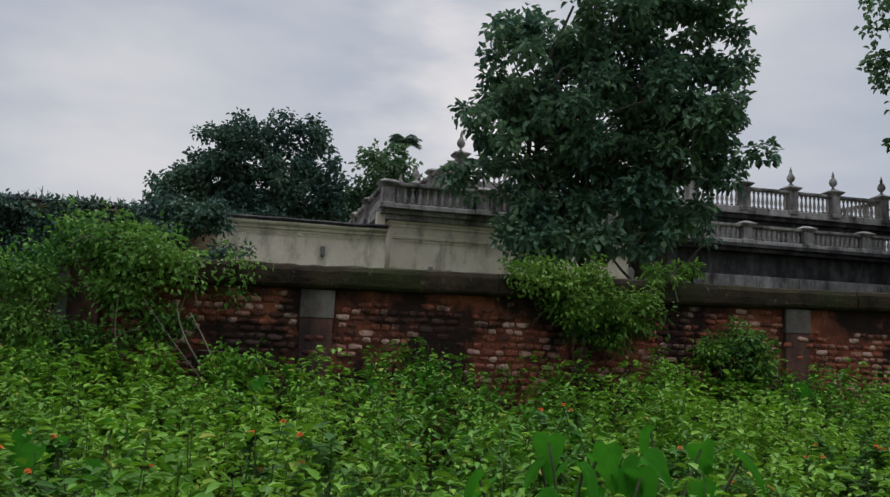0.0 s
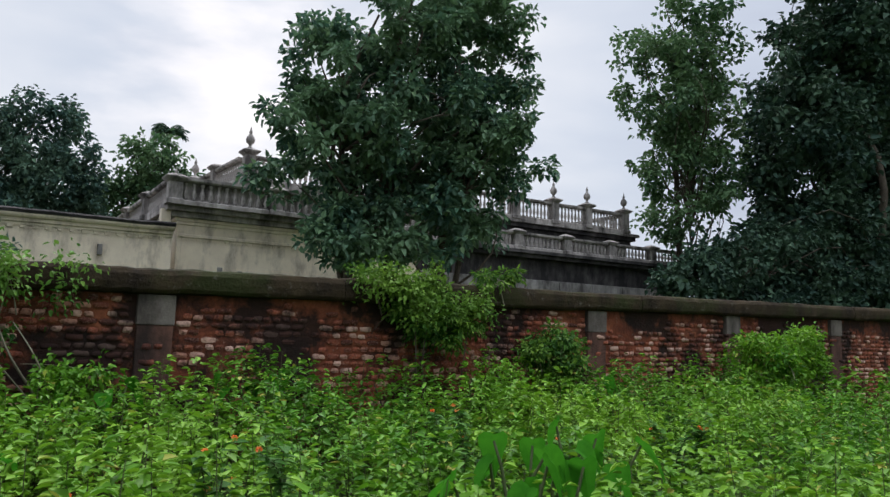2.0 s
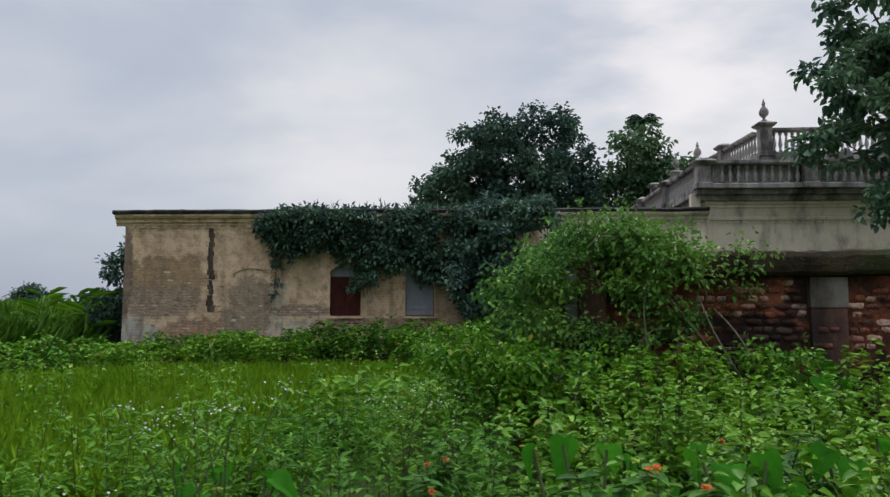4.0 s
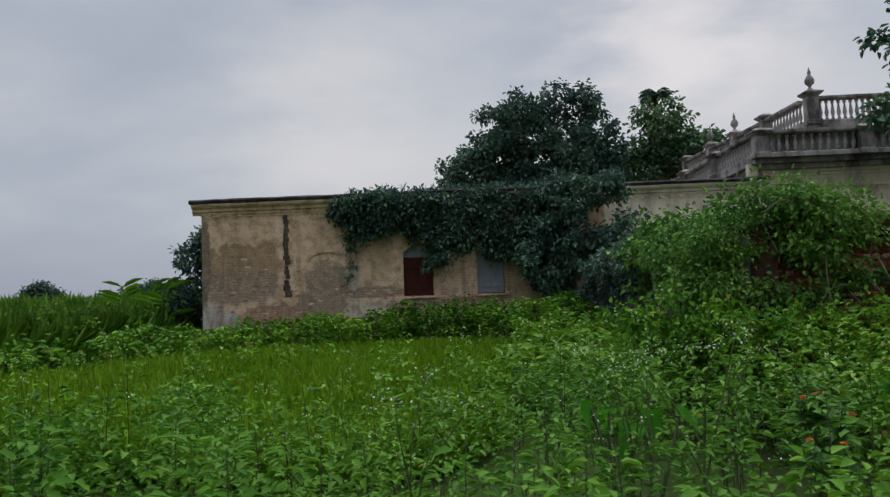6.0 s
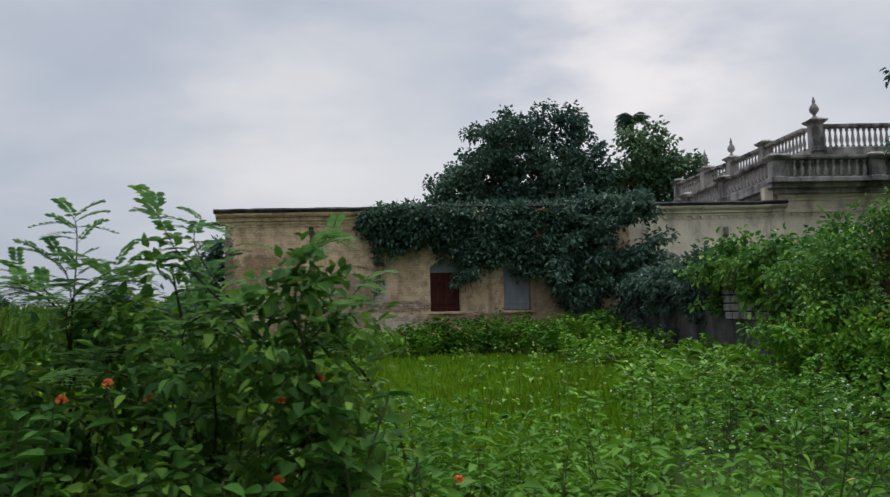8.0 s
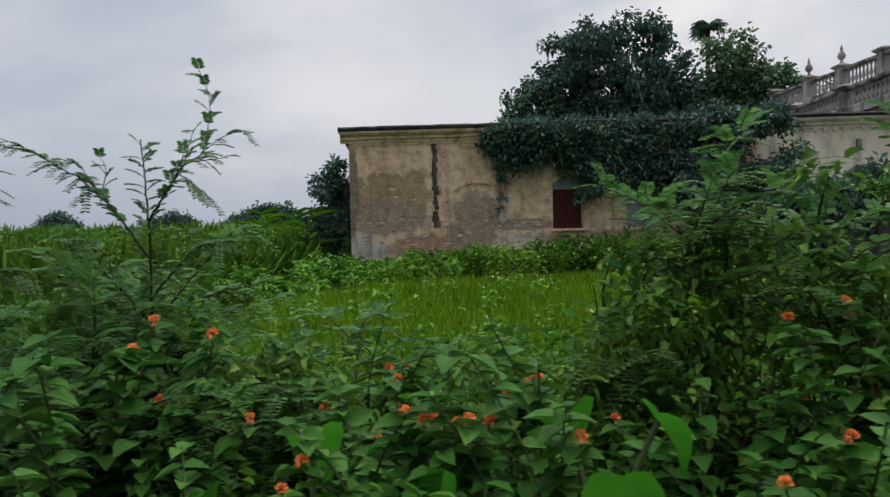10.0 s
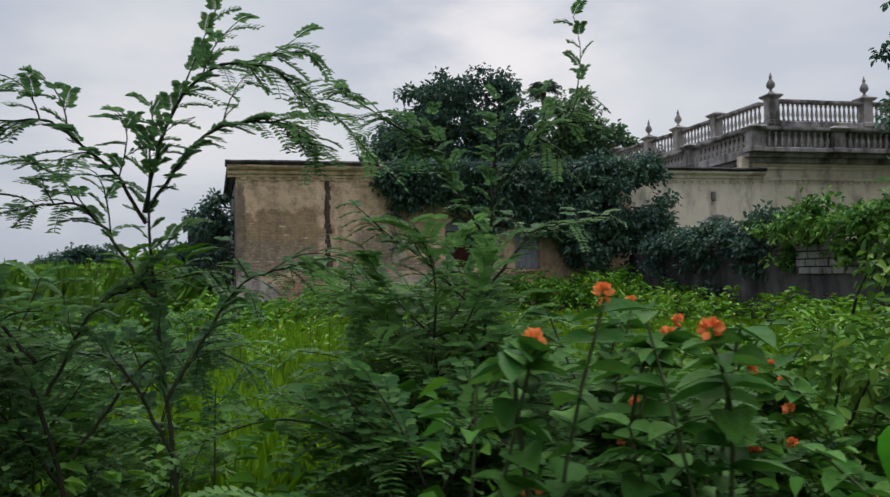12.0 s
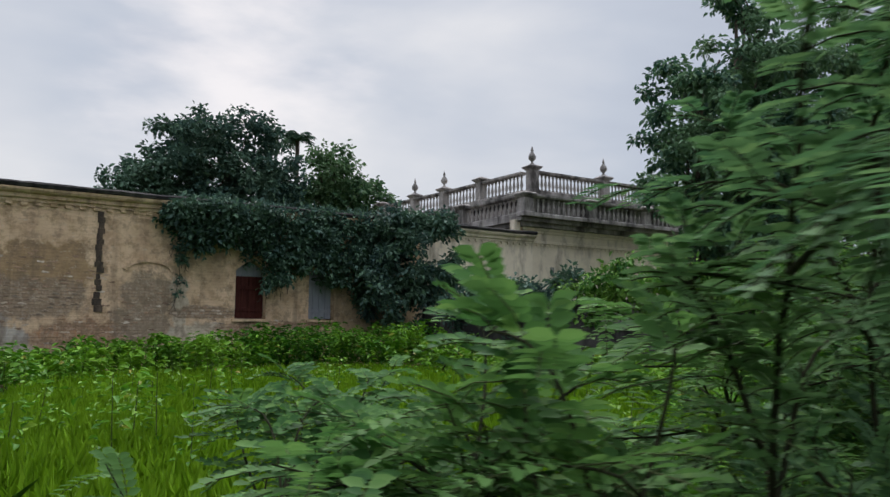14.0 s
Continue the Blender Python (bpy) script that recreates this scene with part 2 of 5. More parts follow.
def ruin_front_material():
    """The wing's front: ochre plaster with worn, bared, greyed and limewashed patches of their own outlines (u, z, half-width, half-height)."""
    m = Nodes("worn_ochre_front")
    grain, mid, fine = m.noise(22, 5, 0.7), m.noise(1.6, 6, 0.65), m.noise(5, 6, 0.75)
    course = m.add("ShaderNodeTexBrick", Vector=m.add("ShaderNodeMapping", Vector=m.coord, Rotation=(radians(90), 0, 0)).outputs[0], Scale=1.0,
                   Color1=(0.23, 0.145, 0.095, 1), Color2=(0.38, 0.27, 0.175, 1), Mortar=(0.13, 0.095, 0.068, 1), Mortar_Size=0.012, Brick_Width=0.25, Row_Height=0.08)
    colour = m.mix(m.step(mid, 0.38, 0.62), (0.68, 0.49, 0.32), (0.52, 0.355, 0.225))
    colour = m.mix(m.mul(m.step(m.noise(3.2, 6, 0.75), 0.52, 0.58), 0.6), colour, (0.40, 0.275, 0.16))
    edge = m.mul(m.noise(1.9, 7, 0.7), 2.2)
    bare = None
    for u, z, ru, rz, tone, brickwork, strength in (
            (1.2, 2.72, 1.35, 0.62, (0.34, 0.225, 0.12), 0.25, 0.85), (0.9, 1.95, 1.5, 0.5, (0.27, 0.20, 0.14), 0.75, 0.85), (2.1, 1.15, 1.3, 0.45, (0.42, 0.22, 0.115), 0.7, 0.9),
            (0.35, 0.95, 0.75, 0.7, (0.46, 0.42, 0.37), 0.2, 0.9), (3.5, 1.75, 0.75, 1.0, (0.27, 0.215, 0.155), 0.6, 0.85), (4.35, 2.0, 0.22, 0.8, (0.62, 0.53, 0.40), 0.1, 0.9),
            (4.9, 1.72, 1.1, 0.17, (0.20, 0.14, 0.10), 0.9, 0.85), (5.0, 1.15, 0.9, 0.36, (0.60, 0.52, 0.40), 0.1, 0.85), (7.0, 1.3, 1.9, 0.24, (0.36, 0.18, 0.105), 0.85, 0.9),
            (5.1, 2.75, 0.5, 0.5, (0.50, 0.36, 0.22), 0.2, 0.6), (9.6, 1.9, 1.2, 0.9, (0.42, 0.30, 0.18), 0.4, 0.8), (0.05, 2.6, 0.2, 1.3, (0.16, 0.125, 0.095), 0.1, 0.8)):
        off = m.add("ShaderNodeMapping", Vector=m.coord, Location=(-u / ru, 0, -z / rz), Scale=(1 / ru, 0, 1 / rz)).outputs[0]
        far = m.tree.nodes.new("ShaderNodeVectorMath")
        far.operation = "LENGTH"
        m.tree.links.new(off, far.inputs[0])
        add = m.tree.nodes.new("ShaderNodeMath")
        add.operation = "ADD"
        m.tree.links.new(far.outputs["Value"], add.inputs[0]), m.tree.links.new(edge, add.inputs[1])
        inside = m.mul(m.step(add.outputs[0], 2.12, 1.92), strength)
        patch = m.mix(m.step(fine, 0.42, 0.6), tone, tuple(c * 0.72 for c in tone))
        bricked = m.mul(m.step(m.noise(2.6, 5, 0.7), 0.62 - 0.3 * brickwork, 0.68 - 0.3 * brickwork), brickwork)
        colour = m.mix(inside, colour, m.mix(bricked, patch, m.mix(m.step(m.noise(8, 5, 0.75), 0.45, 0.6), course.outputs[0], m.mix(m.step(grain, 0.4, 0.6), tone, (0.50, 0.42, 0.33)))))
    colour = m.mix(m.mul(m.step(m.noise(2.7, 7, 0.75), 0.50, 0.58), 0.5), colour, (0.16, 0.115, 0.078))
    colour = m.mix(m.mul(m.step(m.noise(8, 6, 0.75, m.stretch(0.5, 0.5, 1.6)), 0.58, 0.64), 0.6), colour, (0.60, 0.50, 0.38))
    streak = m.noise(1.0, 6, 0.65, m.stretch(3.0, 3.0, 0.22))
    colour = m.mix(m.mul(m.step(streak, 0.54, 0.70), 0.5), colour, (0.15, 0.11, 0.078))
    colour = m.mix(m.mul(m.step(grain, 0.55, 0.75), 0.3), colour, (0.24, 0.17, 0.11))
    return m.finish(colour, 0.95, m.mix(0.5, grain, course.outputs[1]), 0.02)


def stone_material(name, a, b, black, amount=0.5):
    m = Nodes(name)
    mid, grain = m.noise(1.8, 6, 0.65), m.noise(24, 5, 0.7)
    streak = m.noise(1.2, 6, 0.68, m.stretch(1.3, 1.3, 0.5))
    colour = m.mix(m.step(mid, 0.3, 0.7), a, b)
    colour = m.mix(m.mul(m.step(streak, 1 - amount - 0.08, 1 - amount + 0.12), 0.85), colour, black)
    colour = m.mix(m.mul(m.step(grain, 0.55, 0.8), 0.35), colour, black)
    return m.finish(colour, 0.92, grain, 0.02)


def paint_material(name, a, b, rough=0.7):
    m = Nodes(name)
    n = m.noise(4, 5, 0.65, m.stretch(3, 3, 0.5))
    return m.finish(m.mix(m.step(n, 0.35, 0.7), a, b), rough, m.noise(30, 3), 0.004)


SOIL = soil_material()
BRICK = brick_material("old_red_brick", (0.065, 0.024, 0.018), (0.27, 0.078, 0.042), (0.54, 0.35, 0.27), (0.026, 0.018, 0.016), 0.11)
OCHRE_BRICK = brick_material("bared_ochre_brick", (0.15, 0.095, 0.065), (0.36, 0.23, 0.15), (0.62, 0.52, 0.41), (0.15, 0.115, 0.085), 0.03)
MORTAR = mortar_material()
MOSS = moss_material()
RUIN = ruin_front_material()
BEIGE = stone_material("beige_limewash", (0.77, 0.675, 0.52), (0.64, 0.55, 0.42), (0.22, 0.18, 0.14), 0.42)
GREY = stone_material("weathered_stucco", (0.45, 0.41, 0.375), (0.23, 0.21, 0.195), (0.030, 0.027, 0.026), 0.50)
# serves black-stained walls and roof edges, and shade put into veranda and cornice
DARKGREY = stone_material("stained_shaded_stucco", (0.115, 0.105, 0.10), (0.06, 0.056, 0.054), (0.020, 0.019, 0.020), 0.55)
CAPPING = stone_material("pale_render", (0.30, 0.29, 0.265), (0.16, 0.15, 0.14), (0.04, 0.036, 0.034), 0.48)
PILASTER = stone_material("sooty_brick_render", (0.17, 0.080, 0.058), (0.085, 0.050, 0.040), (0.022, 0.018, 0.016), 0.52)
SOOTY_CAP = stone_material("sooty_cap", (0.21, 0.185, 0.16), (0.105, 0.085, 0.072), (0.028, 0.024, 0.021), 0.5)
STAIN = stone_material("soot_stain", (0.17, 0.125, 0.088), (0.075, 0.058, 0.045), (0.022, 0.02, 0.019), 0.52)
SHUTTER_RED = paint_material("faded_red_paint", (0.045, 0.013, 0.011), (0.085, 0.026, 0.020))
SHUTTER_GREY = paint_material("grey_boards", (0.22, 0.23, 0.26), (0.30, 0.31, 0.33))
INSIDE = paint_material("dark_room", (0.02, 0.018, 0.016), (0.035, 0.03, 0.028), 0.95)
PETAL = leaf_material("orange_petal", (0.70, 0.14, 0.05), (0.80, 0.22, 0.06), (0.85, 0.36, 0.10), 0.6, 8.0, 0.2)
PETAL_WHITE = leaf_material("white_floret", (0.45, 0.50, 0.40), (0.60, 0.62, 0.55), (0.7, 0.7, 0.65), 0.6, 8.0, 0.2)


# ---- mesh helpers ----
RNG = np.random.default_rng(7)


def unit(v):
    return v / np.maximum(np.linalg.norm(v, axis=-1, keepdims=True), 1e-9)


def raw_mesh(name, verts, faces_by_size, mat, smooth=False):
    """A mesh from a vertex array and lists of face index arrays."""
    me = bpy.data.meshes.new(name)
    idx = [f.reshape(-1) for f in faces_by_size]
    sizes = np.concatenate([np.full(len(f), f.shape[1]) for f in faces_by_size]) if faces_by_size else np.zeros(0, int)
    loops = np.concatenate(idx) if idx else np.zeros(0, int)
    me.vertices.add(len(verts))
    me.vertices.foreach_set("co", np.ascontiguousarray(verts, dtype=np.float32).reshape(-1))
    me.loops.add(len(loops))
    me.loops.foreach_set("vertex_index", loops.astype(np.int32))
    me.polygons.add(len(sizes))
    me.polygons.foreach_set("loop_start", np.concatenate([[0], np.cumsum(sizes)[:-1]]).astype(np.int32))
    if smooth:
        me.polygons.foreach_set("use_smooth", np.ones(len(sizes), dtype=bool))
    me.materials.append(mat)
    me.update(calc_edges=True)
    return me


SLIM = ((0.32, 0.5), (0.70, 0.36))
ROUND = ((0.10, 0.34), (0.36, 0.5), (0.70, 0.34))


def leaf_arrays(P, D, N, L, W, fold=0.25, droop=0.25, outline=SLIM):
    """Folded leaves: base points, directions, normals, lengths, widths, and the half-widths along the outline."""
    D = unit(D)
    S = unit(np.cross(D, N))
    N = np.cross(S, D)
    L, W = np.broadcast_to(L, (len(P),))[:, None], np.broadcast_to(W, (len(P),))[:, None]
    up = N * W * fold
    left, right = [], []
    for along, half in outline:
        c = P + D * L * along - N * L * droop * along ** 2.5 + up * min(1.0, half * 2)
        left.append(c + S * W * half)
        right.append(c - S * W * half)
    v = np.stack([P, *left, P + D * L - N * L * droop, *reversed(right)], 1)
    k = len(outline)
    base = np.arange(len(P))[:, None] * (2 * k + 2)
    f = np.concatenate([base + np.arange(k + 2), base + np.array([0, *range(k + 1, 2 * k + 2)])])
    return v.reshape(-1, 3), f


def leaves_mesh(name, P, D, N, L, W, mat, fold=0.25, droop=0.25, outline=SLIM):
    v, f = leaf_arrays(np.asarray(P, float), np.asarray(D, float), np.asarray(N, float), L, W, fold, droop, outline)
    return raw_mesh(name, v, [f], mat)


def tubes_mesh(name, lines, mat, sides=6):
    """Tapered tubes along polylines: each line is (points, radii)."""
    vs, fs, off = [], [], 0
    ring = np.arange(sides) * 2 * math.pi / sides
    for pts, radii in lines:
        pts = np.asarray(pts, float)
        tan = unit(np.gradient(pts, axis=0))
        ref = np.where(np.abs(tan[:, 2:3]) < 0.9, [[0.0, 0.0, 1.0]], [[1.0, 0.0, 0.0]])
        ref = np.broadcast_to(ref[:1], tan.shape)
        s = unit(np.cross(tan, ref))
        b = np.cross(s, tan)
        r = np.asarray(radii, float)[:, None, None]
        v = pts[:, None] + r * (np.cos(ring)[None, :, None] * s[:, None] + np.sin(ring)[None, :, None] * b[:, None])
        vs.append(v.reshape(-1, 3))
        k = np.arange(len(pts) - 1)[:, None] * sides
        j = np.arange(sides)[None]
        j2 = (j + 1) % sides
        fs.append((np.stack([k + j, k + j2, k + sides + j2, k + sides + j], -1).reshape(-1, 4)) + off)
        off += len(pts) * sides
    return raw_mesh(name, np.concatenate(vs), [np.concatenate(fs)], mat, True)


def part(name, data, mat, parent, label=""):
    """Links a bmesh or a mesh as one mesh object under a thing or a part."""
    if isinstance(data, bmesh.types.BMesh):
        me = bpy.data.meshes.new(name)
        data.to_mesh(me)
        data.free()
        me.materials.append(mat)
    else:
        me = data
    ob = new(name, me)
    ob.parent = parent
    if label:
        ob["label"] = label
    return ob


def box(bm, x0, x1, y0, y1, z0, z1, bevel=0.0):
    made = bmesh.ops.create_cube(bm, size=1.0, matrix=Matrix.LocRotScale(((x0 + x1) / 2, (y0 + y1) / 2, (z0 + z1) / 2), None, (x1 - x0, y1 - y0, z1 - z0)))
    if bevel:
        edges = {e for v in made["verts"] for e in v.link_edges}
        bmesh.ops.bevel(bm, geom=list(edges), offset=bevel, segments=2, affect="EDGES", profile=0.6)
    return bm


def boxed(*size, bevel=0.0):
    return box(bmesh.new(), *size, bevel=bevel)


def lathe(bm, profile, sides, centre=(0, 0, 0), square=False):
    """A turned shape from (radius, height) pairs."""
    rings = []
    for r, z in profile:
        turn = math.pi / 4 if square else 0
        k = math.sqrt(2) if square else 1
        rings.append([bm.verts.new((centre[0] + r * k * math.cos(turn + 2 * math.pi * i / sides), centre[1] + r * k * math.sin(turn + 2 * math.pi * i / sides), centre[2] + z)) for i in range(sides)])
    for a, b in zip(rings, rings[1:]):
        for i in range(sides):
            f = bm.faces.new((a[i], a[(i + 1) % sides], b[(i + 1) % sides], b[i]))
            f.smooth = not square
    bm.faces.new(list(reversed(rings[0])))
    bm.faces.new(rings[-1])
    return bm


def run(bm, profile, x0, x1, rise=0.0, steps=1, wobble=0.0):
    """A moulding along x from a closed (y, z) profile, with an optional rise to the far end and a worn line."""
    rings = []
    for i in range(steps + 1):
        x = x0 + (x1 - x0) * i / steps
        dz = rise * i / steps
        rings.append([bm.verts.new((x, y + wobble * (noise.noise((x * 1.3, y * 4, 5)) + 0.6 * noise.noise((x * 5.1, z * 9, 2))), z + dz + wobble * (noise.noise((x * 1.1, z * 3, 9)) + 0.6 * noise.noise((x * 6.3, y * 9, 4))))) for y, z in profile])
    n = len(profile)
    for a, b in zip(rings, rings[1:]):
        for i in range(n):
            bm.faces.new((a[i], b[i], b[(i + 1) % n], a[(i + 1) % n]))
    bm.faces.new(rings[0])
    bm.faces.new(list(reversed(rings[-1])))
    bmesh.ops.recalc_face_normals(bm, faces=bm.faces)
    return bm


def thing(name, label, category, m=None, group="", kind=""):
    ob = new(name)
    if m is not None:
        ob.matrix_world = m
    return tagged(ob, label, category, group, kind)


def in_place(ob, parent):
    """Keeps a part, built in world coordinates, where it is under a thing that stands elsewhere."""
    ob.matrix_parent_inverse = parent.matrix_basis.inverted()
    return ob


# ---- ground ----
def ground_height(x, y):
    return 0.10 * noise.noise((x * 0.12, y * 0.12, 3.1)) + 0.05 * noise.noise((x * 0.5, y * 0.5, 7.7)) if abs(x) < 60 and abs(y) < 70 else 0.0


def build_ground():
    bm = bmesh.new()
    xs = [-2500, -600, -150, -60, *range(-40, 41, 1), 60, 150, 600, 2500]
    ys = [-2500, -600, -150, -40, *range(-10, 46, 1), 60, 150, 600, 2500]
    grid = [[bm.verts.new((x, y, ground_height(x, y))) for x in xs] for y in ys]
    for r, s in zip(grid, grid[1:]):
        for i in range(len(xs) - 1):
            bm.faces.new((r[i], r[i + 1], s[i + 1], s[i]))
    me = bpy.data.meshes.new("ground")
    bm.to_mesh(me), bm.free()
    me.materials.append(SOIL)
    tagged(new("ground", me), "dark overgrown soil of a weedy field", "ground", kind="structure")


build_ground()


# ---- brick boundary wall ----
WALL_Y = 9.0
COPING_RISE = 0.014
PILASTERS = (-1.5, 5.27, 8.75, 12.2, 16.0)


def wall_top(x):
    return 2.11 + COPING_RISE * (x + 1.5)


def plastered(x, z):
    """Where render still covers the bricks."""
    return noise.noise((x * 0.55, z * 1.3, 2.0)) + 0.5 * noise.noise((x * 2.1, z * 3.0, 8.0)) + 0.65 * max(0.0, (z - 1.90) / 0.25) + (0.28 if -1.1 < x < 0.7 and z > 1.25 else 0) > 0.36


def build_boundary_wall():
    x0, x1 = -4.15, 24.0
    wall = thing("wall_front", "crumbling red brick boundary wall with black mould and a mossy coping", "wall", pose((x0 + x1) / 2, WALL_Y, 0), kind="structure")
    body = bmesh.new()
    run(body, [(WALL_Y + 0.012, -0.1), (WALL_Y + 0.36, -0.1), (WALL_Y + 0.36, wall_top(x0)), (WALL_Y + 0.012, wall_top(x0))], x0, x1, wall_top(x1) - wall_top(x0), 120, 0.008)
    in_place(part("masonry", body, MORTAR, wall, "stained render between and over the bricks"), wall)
    for a, b in ((x0 + 0.3, 0.95), (0.96, 1.9), (2.4, 6.4), (6.42, 13.0), (13.02, x1)):
        z = wall_top(a)
        prof = [(WALL_Y - 0.05, z), (WALL_Y - 0.12, z + 0.012), (WALL_Y - 0.15, z + 0.05), (WALL_Y - 0.155, z + 0.13), (WALL_Y - 0.145, z + 0.22), (WALL_Y - 0.10, z + 0.275), (WALL_Y + 0.18, z + 0.31),
                (WALL_Y + 0.42, z + 0.27), (WALL_Y + 0.52, z + 0.13), (WALL_Y + 0.42, z)]
        in_place(part("coping", run(bmesh.new(), prof, a, b, wall_top(b) - wall_top(a), max(2, int((b - a) / 0.08)), 0.024), MOSS, wall, "rounded coping green with moss"), wall)
    for x in PILASTERS:
        zt = wall_top(x) - 0.005
        low = in_place(part("pilaster", boxed(x, x + 0.39, WALL_Y - 0.055, WALL_Y + 0.05, -0.1, zt - 0.34, bevel=0.012), PILASTER, wall, "shallow brick pilaster"), wall)
        part("cap", boxed(x - 0.01, x + 0.40, WALL_Y - 0.067, WALL_Y + 0.05, zt - 0.34, zt, bevel=0.01), SOOTY_CAP, low, "sooty grey rendered cap")
    end = in_place(part("end_pillar", boxed(x0 - 0.02, x0 + 0.42, WALL_Y - 0.06, WALL_Y + 0.42, -0.1, 2.28, bevel=0.02), PILASTER, wall, "sooty rendered end pillar"), wall)
    part("quoin", boxed(x0 - 0.035, x0 + 0.09, WALL_Y - 0.075, WALL_Y + 0.05, -0.1, 2.2, bevel=0.012), CAPPING, end, "pale grey rendered edge")
    return wall


def brick_mesh(mat, length=0.18, height=0.074):
    """A worn brick: a lumpy, rounded face in front of a plain block."""
    bm = bmesh.new()
    rows = []
    for j in range(3):
        row = []
        for i in range(4):
            rim = i in (0, 3) or j in (0, 2)
            corner = i in (0, 3) and j in (0, 2)
            row.append(bm.verts.new(((i / 3 - 0.5) * length * (0.86 if corner else 0.95) + random.uniform(-0.010, 0.010), (0.0 if corner else -0.007 if rim else -0.014) + random.uniform(-0.006, 0.006),
                                     (j / 2 - 0.5) * height * (0.72 if corner else 0.86) + random.uniform(-0.007, 0.007))))
        rows.append(row)
    for a, b in zip(rows, rows[1:]):
        for i in range(3):
            bm.faces.new((a[i], a[i + 1], b[i + 1], b[i]))
    ring = [*rows[0], rows[1][3], *reversed(rows[2]), rows[1][0]]
    back = [bm.verts.new((v.co.x * 1.05, 0.03, v.co.z * 1.05)) for v in ring]
    for i in range(len(ring)):
        j = (i + 1) % len(ring)
        bm.faces.new((ring[j], ring[i], back[i], back[j]))
    bmesh.ops.triangulate(bm, faces=bm.faces)
    bmesh.ops.recalc_face_normals(bm, faces=bm.faces)
    me = bpy.data.meshes.new("brick")
    bm.to_mesh(me), bm.free()
    me.materials.append(mat)
    return me


def lay_bricks(wall):
    """Exposed bricks; the stretch passed nearest in single pieces, the rest joined."""
    rnd = random.Random(3)
    shapes = [brick_mesh(BRICK) for _ in range(7)]
    header = [brick_mesh(BRICK, 0.104) for _ in range(4)]
    rest_v, rest_f, singles, k = [], [], 0, 0
    for row in range(0, 19):
        z = 0.55 + row * 0.088
        x = -3.7 + (row % 2) * 0.06
        while x < 23.5:
            short = (row % 2 == 1) if rnd.random() < 0.85 else rnd.random() < 0.5
            w = 0.118 if short else rnd.choice((0.185, 0.195, 0.21))
            cx = x + w / 2
            x += w
            on_pil = any(p - 0.05 < cx < p + 0.44 for p in PILASTERS)
            if z > wall_top(cx) - 0.05 or (on_pil and (rnd.random() < 0.7 or z > wall_top(cx) - 0.38)) or rnd.random() < 0.12 or (plastered(cx, z) and rnd.random() < 0.93):
                continue
            me = rnd.choice(header if short else shapes)
            out = 0.062 if on_pil else 0.0
            m = pose(cx, WALL_Y + 0.010 - out - rnd.uniform(0, 0.012), z + rnd.uniform(-0.008, 0.008), rnd.uniform(-6, 6), rnd.uniform(-3, 3), rnd.uniform(-5, 5))
            if -1.1 < cx < 6.6 and z > 1.05 and singles < 300:
                b = new("brick", me)
                b.parent = wall
                b.matrix_parent_inverse = wall.matrix_basis.inverted()
                b.matrix_basis = m
                singles += 1
            else:
                rest_v.append(np.array([m @ v.co for v in me.vertices]))
                rest_f.append(np.array([list(p.vertices) for p in me.polygons]) + k)
                k += len(me.vertices)
    rest = part("brick_facing", raw_mesh("brick_facing", np.concatenate(rest_v), [np.concatenate(rest_f)], BRICK), BRICK, wall, "worn red bricks")
    rest.matrix_parent_inverse = wall.matrix_basis.inverted()
    tagged(rest, kind="stuff")


def bare_bricks(wall):
    """Bricks that stand proud where the ochre plaster has fallen from the ruin."""
    rnd = random.Random(21)
    shapes = [brick_mesh(OCHRE_BRICK, 0.20, 0.062) for _ in range(6)]
    zones = ((0.9, 1.95, 1.4, 0.5), (2.1, 1.25, 1.2, 0.4), (3.5, 1.7, 0.7, 0.9), (4.9, 1.74, 1.0, 0.14), (7.0, 1.38, 1.7, 0.18), (1.3, 2.6, 1.2, 0.5), (2.35, 2.3, 0.45, 0.7))
    laid = 0
    for row in range(32):
        z = 0.82 + row * 0.08
        u = 0.15 + 0.12 * (row % 2)
        while u < 9.0:
            near = min(math.hypot((u - a) / ru, (z - b) / rz) for a, b, ru, rz in zones)
            chance = 0.50 - 0.42 * near + 0.45 * noise.noise((u * 1.6, z * 3.0, 4.0))
            in_window = any(a - 0.12 < u < b + 0.12 for a, b in ((5.8, 6.68), (7.97, 8.8))) and z > 1.45
            if laid < 300 and not in_window and rnd.random() < chance:
                ob = new("brick", rnd.choice(shapes))
                ob.parent = wall
                ob.matrix_basis = pose(u, 0.008, z, rnd.uniform(-5, 5), rnd.uniform(-2, 2), rnd.uniform(-3, 3))
                laid += 1
            u += rnd.choice((0.225, 0.235, 0.125))


WALL_FRONT = build_boundary_wall()


def build_return_wall():
    wall = thing("wall_side", "low grey masonry wall smothered by creepers", "wall", pose(-3.95, 15, 0), kind="structure")
    bm = bmesh.new()
    box(bm, -4.12, -3.78, 9.45, 20.9, -0.1, 1.95, bevel=0.03)
    in_place(part("masonry", bm, DARKGREY, wall), wall)
    rnd = random.Random(9)
    for row in range(4):
        y = 11.0 + 0.12 * (row % 2)
        while y < 13.4:
            w = rnd.uniform(0.24, 0.38)
            in_place(part("stone", boxed(-4.15 - rnd.uniform(0, 0.02), -4.05, y, y + w - 0.03, 1.36 + row * 0.145, 1.36 + row * 0.145 + 0.12, bevel=0.012), CAPPING, wall), wall)
            y += w


build_return_wall()

# ---- long ruined wing ----
WING = pose(-15.25, 20.82, 0, 0, 0, 6.8)


